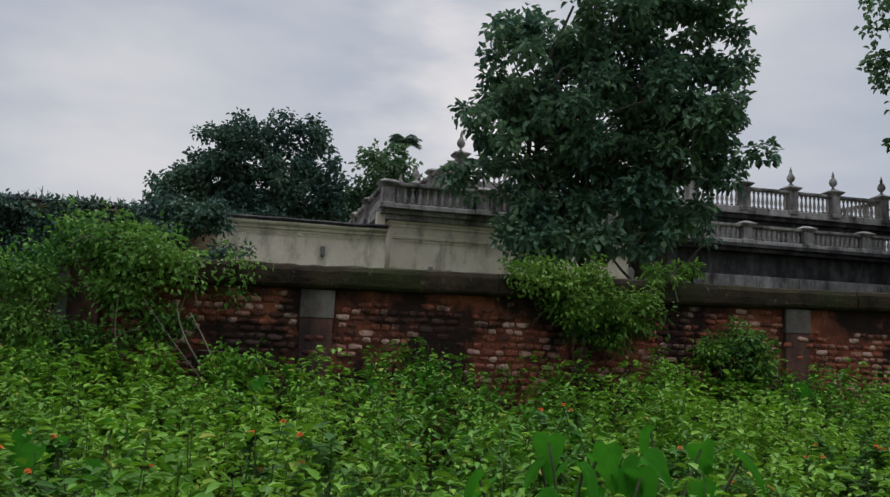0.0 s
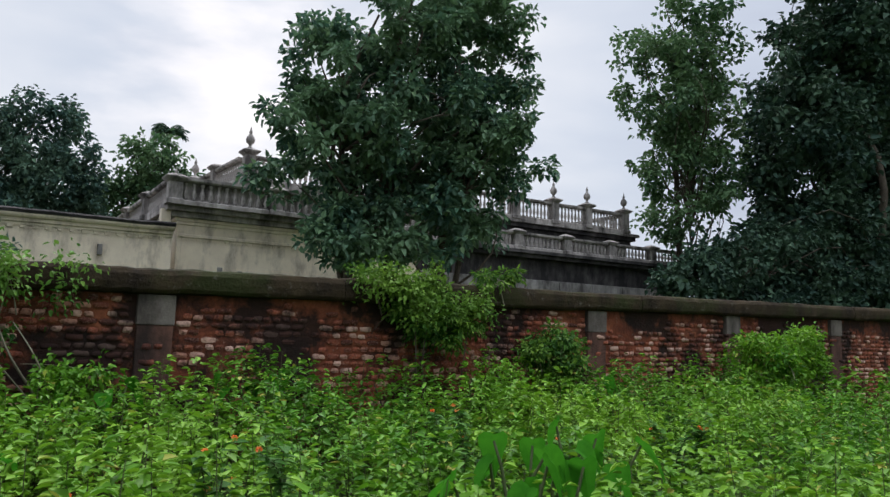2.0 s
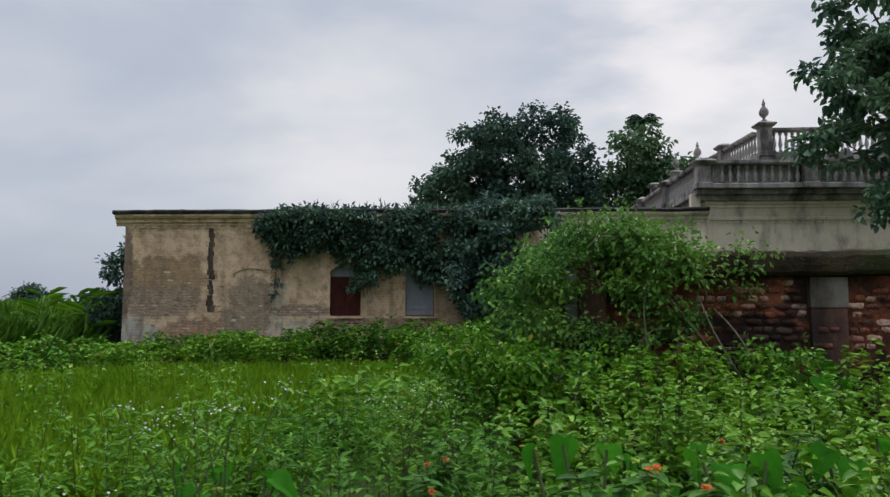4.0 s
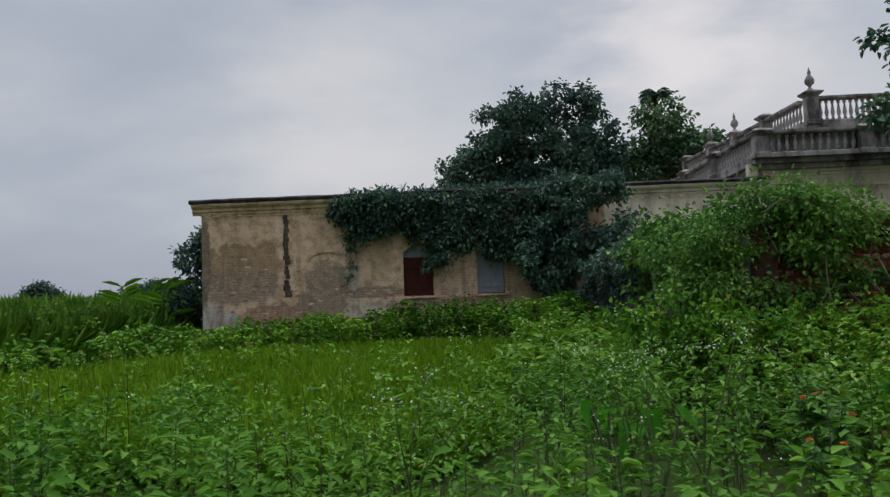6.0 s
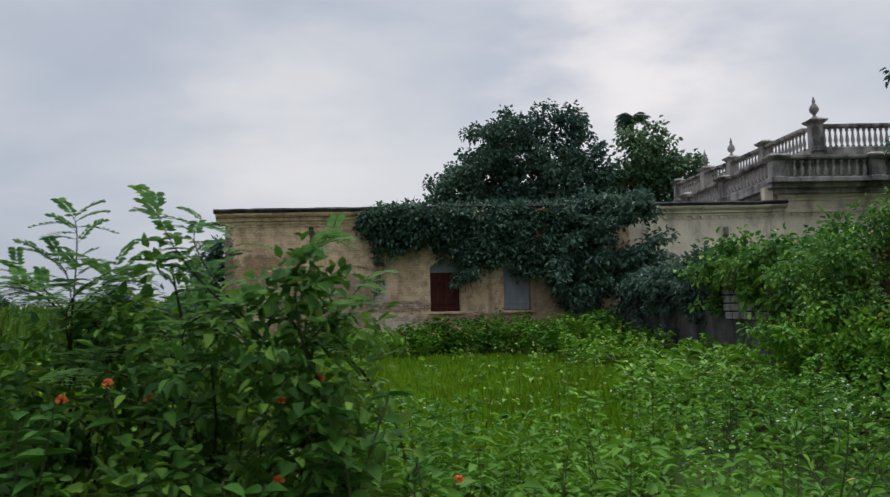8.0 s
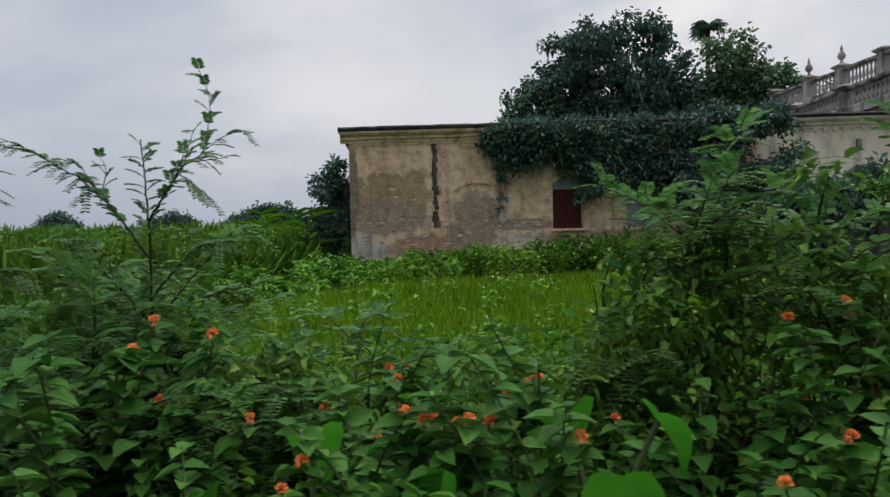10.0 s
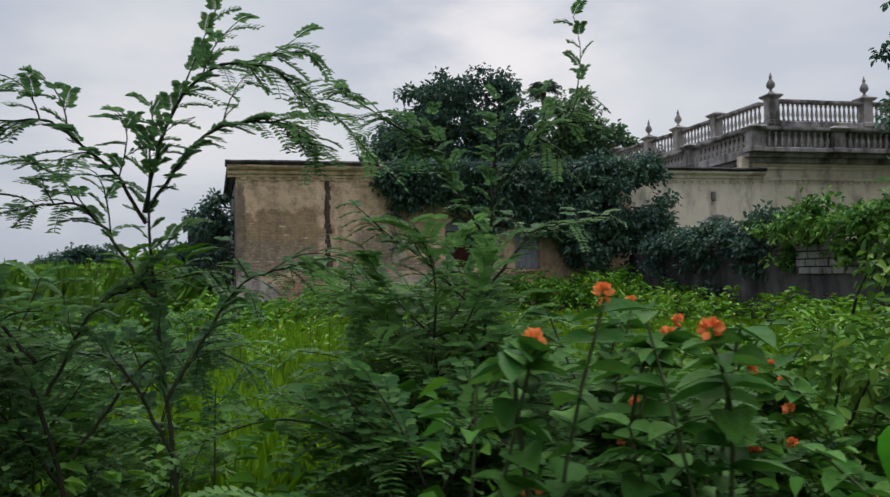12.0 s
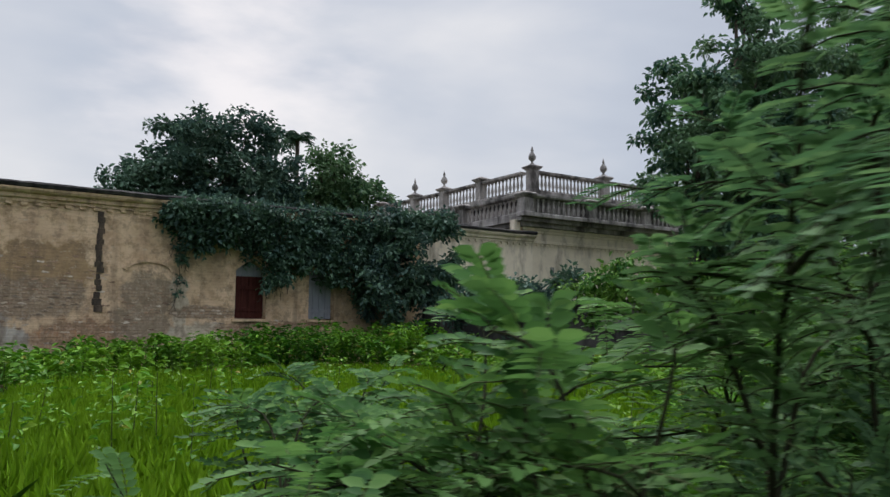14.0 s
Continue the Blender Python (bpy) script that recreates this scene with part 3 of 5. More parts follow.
def wing_top(u):
    return 4.12 + 0.017 * u


def holed_wall(bm, u0, u1, v0, v1, openings, top):
    """A wall along u with arched openings through it: (left, right, sill, spring, rise)."""
    at = u0
    for a, b, sill, spring, rise in [*openings, (u1, u1, 0, 0, 0)]:
        ring = [(at, -0.1), (a, -0.1), (a, top(a)), (at, top(at))]
        slab(bm, ring, v0, v1)
        if b > a:
            slab(bm, [(a, -0.1), (b, -0.1), (b, sill), (a, sill)], v0, v1)
            arch = [(a + (b - a) * i / 10, spring + rise * math.sin(math.pi * i / 10)) for i in range(11)]
            slab(bm, [*arch, (b, top(b)), (a, top(a))], v0, v1)
        at = b
    bmesh.ops.remove_doubles(bm, verts=bm.verts, dist=0.0005)


def slab(bm, ring, v0, v1):
    f = [bm.verts.new((u, v0, z)) for u, z in ring]
    g = [bm.verts.new((u, v1, z)) for u, z in ring]
    bm.faces.new(f)
    bm.faces.new(list(reversed(g)))
    n = len(ring)
    for i in range(n):
        bm.faces.new((f[i], g[i], g[(i + 1) % n], f[(i + 1) % n]))
    bmesh.ops.recalc_face_normals(bm, faces=bm.faces)


def shutter_leaf(parent, a, b, z0, z1, mat, label):
    """A boarded shutter: boards and two rails in the opening."""
    n = 4
    sh = part("shutter", boxed(a, b, 0.20, 0.225, z0, z1), mat, parent, label)
    for i in range(n):
        w = (b - a) / n
        part("board", boxed(a + i * w + 0.006, a + (i + 1) * w - 0.006, 0.175, 0.20, z0 + 0.01, z1 - 0.01, bevel=0.004), mat, sh)
    for z in (z0 + 0.18, z1 - 0.35):
        part("rail", boxed(a + 0.01, b - 0.01, 0.15, 0.175, z, z + 0.09, bevel=0.005), mat, sh)


def build_wing():
    w = thing("ruined_wing", "long single-storey ruin with peeling ochre plaster and arched windows", "house", WING)
    left = [(5.80, 6.68, 1.58, 2.86, 0.24), (7.97, 8.80, 1.58, 2.86, 0.24), (10.1, 10.95, 1.58, 2.86, 0.24)]
    right = [(12.55, 13.4, 1.58, 2.90, 0.26), (14.75, 15.6, 1.58, 2.90, 0.26)]
    bm = bmesh.new()
    holed_wall(bm, 0, 11.9, 0, 0.45, left, wing_top)
    front = part("wall", bm, RUIN, w, "peeling ochre plaster over brick")
    bm = bmesh.new()
    holed_wall(bm, 11.9, 17.0, 0, 0.45, right, wing_top)
    part("wall", bm, BEIGE, w, "limewashed beige wall")
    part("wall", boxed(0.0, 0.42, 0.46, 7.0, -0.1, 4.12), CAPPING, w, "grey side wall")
    part("wall", boxed(0.43, 17.0, 6.6, 7.0, -0.1, 4.1), RUIN, w)
    part("wall", boxed(16.6, 17.0, 0.46, 6.6, -0.1, 4.3), BEIGE, w)
    part("roof", run(bmesh.new(), [(0.3, 4.14), (7.0, 4.14), (7.0, 4.34), (0.3, 4.34)], 0.05, 16.95, 0.28), DARKGREY, w, "flat roof")
    part("floor", boxed(0.42, 16.6, 0.45, 6.6, 0.2, 0.5), INSIDE, w)
    prof = [(0.02, 0.0), (-0.05, 0.0), (-0.06, 0.06), (-0.11, 0.09), (-0.12, 0.17), (-0.19, 0.20), (-0.23, 0.25), (-0.24, 0.30), (0.02, 0.31)]
    for name, a, b, mat in (("cornice", -0.23, 11.9, RUIN), ("cornice", 11.9, 17.0, BEIGE)):
        z = wing_top(a)
        part(name, run(bmesh.new(), [(y, z + q) for y, q in prof], a, b, wing_top(b) - z, int((b - a) / 0.3), 0.012), mat, w, "stepped plaster cornice")
    part("parapet", run(bmesh.new(), [(-0.26, 4.428), (0.25, 4.428), (0.25, 4.55), (-0.24, 4.545), (-0.30, 4.50)], -0.28, 17.0, 0.29, 90, 0.02), DARKGREY, w, "blackened roof edge")
    # side cornice, like the side wall, is greyer and darker than the ochre front
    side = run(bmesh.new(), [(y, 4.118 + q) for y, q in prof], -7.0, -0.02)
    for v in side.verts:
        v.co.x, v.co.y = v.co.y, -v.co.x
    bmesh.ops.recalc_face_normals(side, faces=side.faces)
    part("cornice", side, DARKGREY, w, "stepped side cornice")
    # small dentils under the cornice
    for i in range(56):
        u = 0.12 + i * 0.30
        part("dentil", boxed(u, u + 0.13, -0.05, 0.0, wing_top(u) - 0.075, wing_top(u) - 0.003), BEIGE if u > 11.8 else RUIN, w)
    # rainwater channel with black staining
    for u, wide, z0, z1 in ((2.34, 0.17, 2.62, 4.08), (2.36, 0.13, 2.20, 2.60), (2.33, 0.19, 1.70, 2.17)):
        rnd = random.Random(int(u * 10))
        steps = int((z1 - z0) / 0.13)
        for k in range(steps):
            a, b = z0 + (z1 - z0) * k / steps, z0 + (z1 - z0) * (k + 1) / steps
            part("channel_stone", boxed(u + rnd.uniform(-0.03, 0.03), u + wide * rnd.uniform(0.7, 1.15), -rnd.uniform(0.012, 0.03), 0.0, a, b - 0.003, bevel=0.006), STAIN, w, "blackened stone of the rainwater channel")
    # walled-up arch
    bm = bmesh.new()
    ring = [(3.05 + 0.5 * 1.04 * (1 - math.cos(math.pi * i / 12)), 2.70 + 0.24 * math.sin(math.pi * i / 12)) for i in range(13)]
    outer = [(3.05 + 0.52 + (u - 3.57) * 1.16, z + 0.06) for u, z in ring]
    slab(bm, [*ring, *reversed(outer)], -0.04, 0.0)
    part("arch_moulding", bm, RUIN, w, "pale arch of a walled-up window")
    shutter_leaf(w, 5.81, 6.67, 1.60, 2.72, SHUTTER_RED, "closed dark red wooden shutter")
    part("transom", boxed(5.805, 6.675, 0.20, 0.23, 2.725, 3.09), SHUTTER_GREY, w, "dusty grey boarding over the shutter")
    shutter_leaf(w, 7.98, 8.79, 1.60, 2.95, SHUTTER_GREY, "closed grey boarded shutter")
    for a, b in ((5.72, 6.76), (7.90, 8.88), (10.0, 11.05)):
        part("sill", boxed(a, b, -0.07, 0.12, 1.50, 1.575, bevel=0.012), RUIN, w)
    for a, b in ((12.55, 13.4), (14.75, 15.6)):
        bm = bmesh.new()
        ring = [(a + (b - a) * 0.5 * (1 - math.cos(math.pi * i / 12)), 2.93 + 0.26 * math.sin(math.pi * i / 12)) for i in range(13)]
        mid = (a + b) / 2
        slab(bm, [*ring, *reversed([(mid + (u - mid) * 1.2, z + 0.075) for u, z in ring])], -0.07, 0.0)
        part("hood", bm, GREY, w, "arched window hood")
    for u in (14.95,):
        part("spout", boxed(u, u + 0.13, -0.10, 0.0, 3.72, 4.02, bevel=0.02), CAPPING, w, "small rain spout")
    return front


RUIN_WALL = build_wing()


# ---- mansion with balustraded terraces ----
def baluster_mesh(h, r=0.07):
    prof = [(r * 0.9, 0), (r * 0.9, 0.08 * h), (r * 0.45, 0.13 * h), (r, 0.36 * h), (r * 0.8, 0.5 * h), (r * 0.4, 0.78 * h), (r * 0.85, 0.9 * h), (r * 0.85, h)]
    bm = lathe(bmesh.new(), prof, 7)
    me = bpy.data.meshes.new("baluster")
    bm.to_mesh(me), bm.free()
    me.materials.append(GREY)
    return me


URN = [(0.10, 0.0), (0.10, 0.05), (0.045, 0.09), (0.06, 0.15), (0.15, 0.24), (0.175, 0.34), (0.14, 0.45), (0.06, 0.56), (0.05, 0.60), (0.07, 0.64), (0.035, 0.74), (0.008, 0.86)]


def pier(house, x, y, z0, z1, urn=True, half=0.20):
    p = in_place(part("pier", lathe(bmesh.new(), [(half + 0.05, z0), (half + 0.05, z0 + 0.14), (half, z0 + 0.18), (half, z1 - 0.16), (half + 0.05, z1 - 0.12), (half + 0.13, z1 - 0.04), (half + 0.14, z1), (half * 0.6, z1 + 0.11)], 4, (x, y, 0), True), GREY, house, "square stucco pier"), house)
    if urn:
        part("urn", lathe(bmesh.new(), URN, 12, (x, y, z1 + 0.10)), GREY, p, "turned urn finial")


def balustrade(house, a, b, z0, z1, shape, gap=0.215):
    """Plinth, rail and balusters between two plan points."""
    (xa, ya), (xb, yb) = a, b
    length = math.hypot(xb - xa, yb - ya)
    turn = math.atan2(yb - ya, xb - xa)
    m = Matrix.Translation((xa, ya, 0)) @ Matrix.Rotation(turn, 4, "Z")
    rail = bmesh.new()
    run(rail, [(-0.13, z1 - 0.13), (-0.17, z1 - 0.08), (-0.17, z1), (0.17, z1), (0.17, z1 - 0.08), (0.13, z1 - 0.13)], 0, length, 0, 8, 0.008)
    bmesh.ops.transform(rail, matrix=m, verts=rail.verts)
    r = in_place(part("balustrade", rail, GREY, house, "weathered stucco balustrade"), house)
    foot = bmesh.new()
    run(foot, [(-0.17, z0), (-0.17, z0 + 0.12), (-0.12, z0 + 0.16), (0.12, z0 + 0.16), (0.17, z0 + 0.12), (0.17, z0)], 0, length, 0, 8, 0.008)
    bmesh.ops.transform(foot, matrix=m, verts=foot.verts)
    part("plinth", foot, GREY, r)
    n = max(1, int(length / gap))
    for i in range(n):
        ob = new("baluster", shape)
        ob.parent = r
        ob.location = m @ Vector(((i + 0.5) * length / n, 0, z0 + 0.16))


def build_mansion():
    h = thing("mansion", "decaying stucco mansion with stained balustraded terraces and urns", "house", pose(14, 28, 0))
    put = lambda name, bm, mat, label="": in_place(part(name, bm, mat, h, label), h)  # noqa: E731
    # porch block with its terrace
    put("wall", boxed(1.95, 10.6, 23.75, 26.2, -0.1, 5.02), BEIGE, "beige limewashed porch wall")
    put("wall", boxed(1.95, 4.6, 26.21, 44, -0.1, 5.02), BEIGE)
    for z0, z1, out in ((4.96, 5.06, 0.05), (5.06, 5.17, 0.10), (5.17, 5.34, 0.24), (5.34, 5.50, 0.42)):
        put("cornice", boxed(1.95 - out, 10.6 + out, 23.75 - out, 44.0, z0 + 0.002, z1, bevel=0.02), GREY if z1 > 5.2 else BEIGE, "projecting terrace cornice")
    put("string_course", run(bmesh.new(), [(23.74, 4.56), (23.69, 4.58), (23.68, 4.66), (23.74, 4.68)], 2.0, 10.6, 0, 30, 0.008), BEIGE, "thin string course")
    for i in range(38):
        x = 2.1 + i * 0.225
        put("dentil", boxed(x, x + 0.11, 23.70, 23.75, 4.485, 4.555), BEIGE)
    for x, z in ((3.25, 3.36), (3.9, 3.28)):
        put("vent", boxed(x, x + 0.17, 23.70, 23.75, z, z + 0.34, bevel=0.02), CAPPING, "small stained wall vent")
    for x0, x1 in ((1.92, 4.68), (5.12, 7.78), (8.22, 10.98)):
        put("parapet_panel", boxed(x0, x1, 23.36, 23.44, 5.6, 6.25), GREY, "weathered panel behind the balusters")
    put("bracket", boxed(1.42, 1.72, 23.62, 23.92, 4.72, 5.40, bevel=0.03), BEIGE, "corner bracket")
    low = baluster_mesh(0.55, 0.085)
    for a, b in (((1.9, 23.3), (4.7, 23.3)), ((5.1, 23.3), (7.8, 23.3)), ((8.2, 23.3), (11.0, 23.3))):
        balustrade(h, a, b, 5.50, 6.36, low, 0.24)
    for x in (1.7, 4.9, 8.0, 11.1):
        pier(h, x, 23.3, 5.5, 6.34, urn=False)
    for y0, y1 in ((23.6, 27.2), (27.6, 31.2), (31.6, 35.2), (35.6, 39.5)):
        balustrade(h, (1.7, y0), (1.7, y1), 5.50, 6.36, low, 0.26)
        pier(h, 1.7, y1 + 0.2, 5.5, 6.4, urn=False)
    # upper storey set back
    put("wall", boxed(5.0, 25.4, 27.35, 44, 5.51, 7.05), GREY, "upper wall")
    # lower tiers take dark stucco: the overhang's shade is put into their colour
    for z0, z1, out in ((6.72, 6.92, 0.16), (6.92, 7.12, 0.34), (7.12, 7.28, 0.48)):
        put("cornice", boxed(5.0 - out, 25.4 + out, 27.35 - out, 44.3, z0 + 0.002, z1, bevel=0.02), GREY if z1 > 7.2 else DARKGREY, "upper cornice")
    tall = baluster_mesh(0.72, 0.075)
    spots = [5.07, 9.4, 12.5, 15.2, 17.7, 20.1, 22.3, 24.9]
    for n, x in enumerate(spots):
        pier(h, x, 27.05, 7.28, 8.46, urn=n not in (2, 4))
    for a, b in zip(spots, spots[1:]):
        balustrade(h, (a + 0.22, 27.05), (b - 0.22, 27.05), 7.28, 8.30, tall)
    sides = [(4.95, 27.3), (4.8, 30.6), (4.64, 33.7), (4.33, 36.2), (4.1, 39.6)]
    for n, (a, b) in enumerate(zip(sides, sides[1:])):
        balustrade(h, (a[0], a[1] + 0.22), (b[0], b[1] - 0.22), 7.28, 8.30, tall, 0.25)
        pier(h, b[0], b[1], 7.28, 8.46, urn=n in (1, 2))
    balustrade(h, (25.0, 27.3), (25.0, 38), 7.28, 8.30, tall, 0.3)
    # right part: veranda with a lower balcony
    # the veranda's shade and the walls' own stains are both in this dark stucco
    put("wall", boxed(10.65, 28.5, 27.6, 28.0, -0.1, 5.5), DARKGREY, "dark veranda wall with recess shade in its colour")
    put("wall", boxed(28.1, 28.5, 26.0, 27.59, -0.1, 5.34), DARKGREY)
    put("veranda_floor", boxed(10.65, 28.6, 26.1, 27.6, 3.0, 3.3), GREY)
    put("parapet", boxed(10.65, 28.6, 26.0, 26.25, -0.1, 4.38, bevel=0.02), CAPPING, "pale lower parapet")
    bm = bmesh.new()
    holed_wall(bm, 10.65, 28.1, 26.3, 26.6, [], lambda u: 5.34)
    put("wall", bm, DARKGREY, "dark stained arcade wall")
    for i in range(9):
        x = 11.4 + i * 2.05
        put("post", boxed(x, x + 0.16, 25.95, 25.995, 3.2, 4.34, bevel=0.01), CAPPING, "shallow parapet post")
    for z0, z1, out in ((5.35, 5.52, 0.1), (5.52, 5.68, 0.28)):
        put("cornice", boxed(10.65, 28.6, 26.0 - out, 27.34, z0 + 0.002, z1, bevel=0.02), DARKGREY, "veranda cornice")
    for i in range(6):
        a = 11.3 + i * 2.9
        pier(h, a - 0.1, 25.95, 5.68, 6.5, urn=False)
        balustrade(h, (a + 0.14, 25.95), (a + 2.56, 25.95), 5.68, 6.46, low, 0.24)
    put("wall", boxed(25.45, 28.5, 28.01, 44, -0.1, 5.5), GREY)
    # roof over all of it, behind the balustrades
    put("roof", boxed(5.2, 25.2, 27.3, 43.9, 7.05, 7.1), DARKGREY, "flat roof")


build_mansion()


def build_shed():
    s = thing("shed", "small dark stained outbuilding behind the ruin", "shed", pose(-15.9, 33, 0))
    part("wall", boxed(-2.2, 2.2, -1.4, 1.6, -0.1, 3.45, bevel=0.03), DARKGREY, s)
    part("roof", boxed(-2.35, 2.35, -1.55, 1.75, 3.45, 3.58, bevel=0.02), DARKGREY, s, "flat overhanging roof")


build_shed()


# ---- trees ----
def lobe_points(lobes, n, rng, inner=0.55):
    """Points spread through the outer part of several ellipsoids."""
    vol = np.array([r[0] * r[1] * r[2] for _, r in lobes])
    pick = rng.choice(len(lobes), n, p=vol / vol.sum())
    d = unit(rng.normal(size=(n, 3)))
    rad = rng.uniform(inner ** 3, 1, n) ** (1 / 3)
    c = np.array([c for c, _ in lobes])[pick]
    r = np.array([r for _, r in lobes])[pick]
    return c + d * r * rad[:, None] + rng.normal(size=(n, 3)) * r * 0.11


def bough_points(lobes, n, rng, inner, each, size):
    """Clump centres gathered in flat boughs, so that the crown is lumpy with gaps."""
    heart = np.repeat(lobe_points(lobes, max(1, n // each), rng, inner), each, 0)
    return heart + unit(rng.normal(size=heart.shape)) * (1, 1, 0.55) * size * rng.uniform(0.15, 1, (len(heart), 1))


def clump_leaves(centres, per, spread, rng, length, flat=0.7, wide=0.5):
    """Leaves that stand out round each clump's centre."""
    n = len(centres) * per
    c = np.repeat(centres, per, 0)
    d = unit(rng.normal(size=(n, 3)) * (1, 1, flat))
    P = c + d * spread * rng.uniform(0.15, 1, (n, 1))
    D = unit(d + rng.normal(size=(n, 3)) * 0.5 + (0, 0, -0.25))
    N = unit(rng.normal(size=(n, 3)) * 0.45 + (0, 0, 1))
    L = length * rng.uniform(0.6, 1.25, n)
    return P, D, N, L, L * wide


def bend(a, b, rng, n=6, sag=0.12):
    a, b = np.asarray(a, float), np.asarray(b, float)
    t = np.linspace(0, 1, n)[:, None]
    side = rng.normal(size=3) * np.linalg.norm(b - a) * sag
    return a + (b - a) * t + side * np.sin(t * math.pi) + np.array([0, 0, 1]) * np.linalg.norm(b - a) * 0.08 * np.sin(t * math.pi)


def tree(label, base, stems, lobes, clumps, per, spread, length, mat, seed, limb=0.05, wide=0.5, category="tree", name="tree", inner=0.55, each=5, bough=0.8):
    """Stems (foot, head, radius), limbs to the clumps and a crown of leaves in clumps, in local coordinates."""
    rng = np.random.default_rng(seed)
    t = thing(name, label, category, pose(*base))
    for foot, head, r in stems:
        line = bend(foot, head, rng, 9, 0.05)
        part("trunk", tubes_mesh("trunk", [(line, np.linspace(r, r * 0.3, 9) * (1 + 0.35 * (np.arange(9) == 0)))], BARK, 9), BARK, t, "rough grey-brown trunk")
    pts = bough_points(lobes, clumps, rng, inner, each, bough)
    heads = [(np.asarray(f, float), np.asarray(h, float)) for f, h, _ in stems]
    lines = []
    for p in pts[:: max(1, clumps // 60)]:
        f, h = heads[rng.integers(len(heads))]
        k = np.clip((p[2] - f[2]) / max(h[2] - f[2], 0.1) - 0.25, 0.25, 0.97)
        lines.append((bend(f + (h - f) * k, p, rng), np.linspace(limb, limb * 0.15, 6)))
    tagged(part("branchwork", tubes_mesh("branchwork", lines, BARK, 5), BARK, t, "branching limbs"), kind="stuff")
    P, D, N, L, W = clump_leaves(pts, per, spread, rng, length, wide=wide)
    part("crown", leaves_mesh("crown", P, D, N, L, W, mat), mat, t, "leafy crown")
    return t


tree("large broad-leaved tree with several stems behind the brick wall", (6.5, 17.4, 0),
     [((-1.2, 0, 0), (-1.9, 0.2, 8.6), 0.15), ((-0.3, 0.2, 0), (-0.2, 0, 12), 0.17), ((0.6, -0.1, 0), (1.7, 0.1, 10.8), 0.18), ((-0.75, 0.1, 0), (-0.9, 0.2, 10.5), 0.11), ((1.15, 0.15, 0), (2.3, 0.2, 8.2), 0.12)],
     [((-1.9, 0.6, 6.5), (2.1, 1.8, 1.9)), ((-1.6, 0.3, 9.0), (1.6, 1.6, 2.2)), ((0, 0, 10.9), (1.7, 1.7, 2.2)), ((1.6, -0.3, 9.4), (1.8, 1.7, 2.4)), ((1.9, -0.6, 6.5), (2.0, 1.8, 1.9)),
      ((0, 0, 7.2), (2.3, 2, 2.4)), ((-0.3, -0.3, 4.7), (2.9, 1.7, 1.3)), ((-1.2, -0.5, 4.3), (2.0, 1.2, 0.9)), ((-3.5, 1.6, 7.0), (0.8, 0.8, 0.4)), ((1.4, 0.2, 11.8), (1.2, 1.2, 1.5)), ((2.3, 0, 8.0), (1.7, 1.6, 1.9)), ((1.9, 0, 10.6), (1.6, 1.5, 1.7))],
     1000, 34, 0.36, 0.215, LEAF_TREE, 11, wide=0.62, inner=0.35, each=4, bough=0.55)
tree("tall pale-leaved tree with an open crown", (26.9, 24.5, 0), [((0, 0, 0), (0.3, 0, 17), 0.2)],
     [((-1.6, 0, 14.5), (2.6, 2.2, 3.0)), ((0.8, 0, 18.5), (2.4, 2.2, 4)), ((-0.9, 0, 9.5), (2.3, 2.0, 3.0)), ((1.4, 0, 12), (2.2, 2, 4))],
     520, 26, 0.6, 0.28, LEAF_LIGHT, 12, wide=0.7, each=3, bough=0.7)
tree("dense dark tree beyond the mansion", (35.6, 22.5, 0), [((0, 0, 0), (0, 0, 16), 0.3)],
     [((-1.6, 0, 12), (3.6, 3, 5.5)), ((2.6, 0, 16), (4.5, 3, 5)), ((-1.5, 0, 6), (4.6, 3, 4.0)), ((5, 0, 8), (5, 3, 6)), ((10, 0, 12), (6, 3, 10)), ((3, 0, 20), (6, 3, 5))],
     2500, 28, 0.9, 0.36, LEAF_SHADED, 13, wide=0.75, inner=0.25, each=3, bough=0.9)
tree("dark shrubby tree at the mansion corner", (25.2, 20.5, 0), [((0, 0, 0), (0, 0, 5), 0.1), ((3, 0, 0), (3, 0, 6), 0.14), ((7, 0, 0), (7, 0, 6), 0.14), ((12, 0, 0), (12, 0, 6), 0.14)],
     [((-3.3, 0, 4.0), (1.6, 1.4, 2.0)), ((-1.0, 0, 4.6), (1.8, 1.5, 2.3)), ((1.6, 0.5, 4.2), (2.2, 2.0, 2.4)), ((4.0, 0.5, 5), (2.4, 2.0, 3.2)), ((6.0, 0.5, 4.5), (3.8, 2.0, 3.6)), ((11, 0.5, 5), (5, 2.0, 4.6))], 1300, 32, 0.7, 0.27, LEAF_SHADED, 14, wide=0.75, inner=0.25, each=3, bough=0.5)
tree("rounded dense dark tree far behind the wing", (-3.4, 49.5, 0), [((0, 0, 0), (0, 0, 11), 0.35)],
     [((-1.2, 0, 12.6), (2.5, 2.4, 2.4)), ((1.3, 0.4, 13.4), (2.0, 2, 2.5)), ((3.6, 0, 13.3), (1.5, 1.6, 2.2)), ((3.4, 0, 10.2), (2.6, 3, 2.6)), ((-4.0, 0, 9.8), (2.3, 2.4, 2.3)), ((-2.4, -0.6, 10.4), (2.2, 2, 2.2)),
      ((0.6, -0.8, 10.2), (2.8, 2.4, 2.6)), ((0, 0, 7), (5.6, 4, 2.6)), ((5.2, 0, 8), (2.0, 2, 2.2))],
     1150, 34, 0.62, 0.29, LEAF_FAR, 15, wide=0.75, inner=0.35, each=3, bough=0.7)
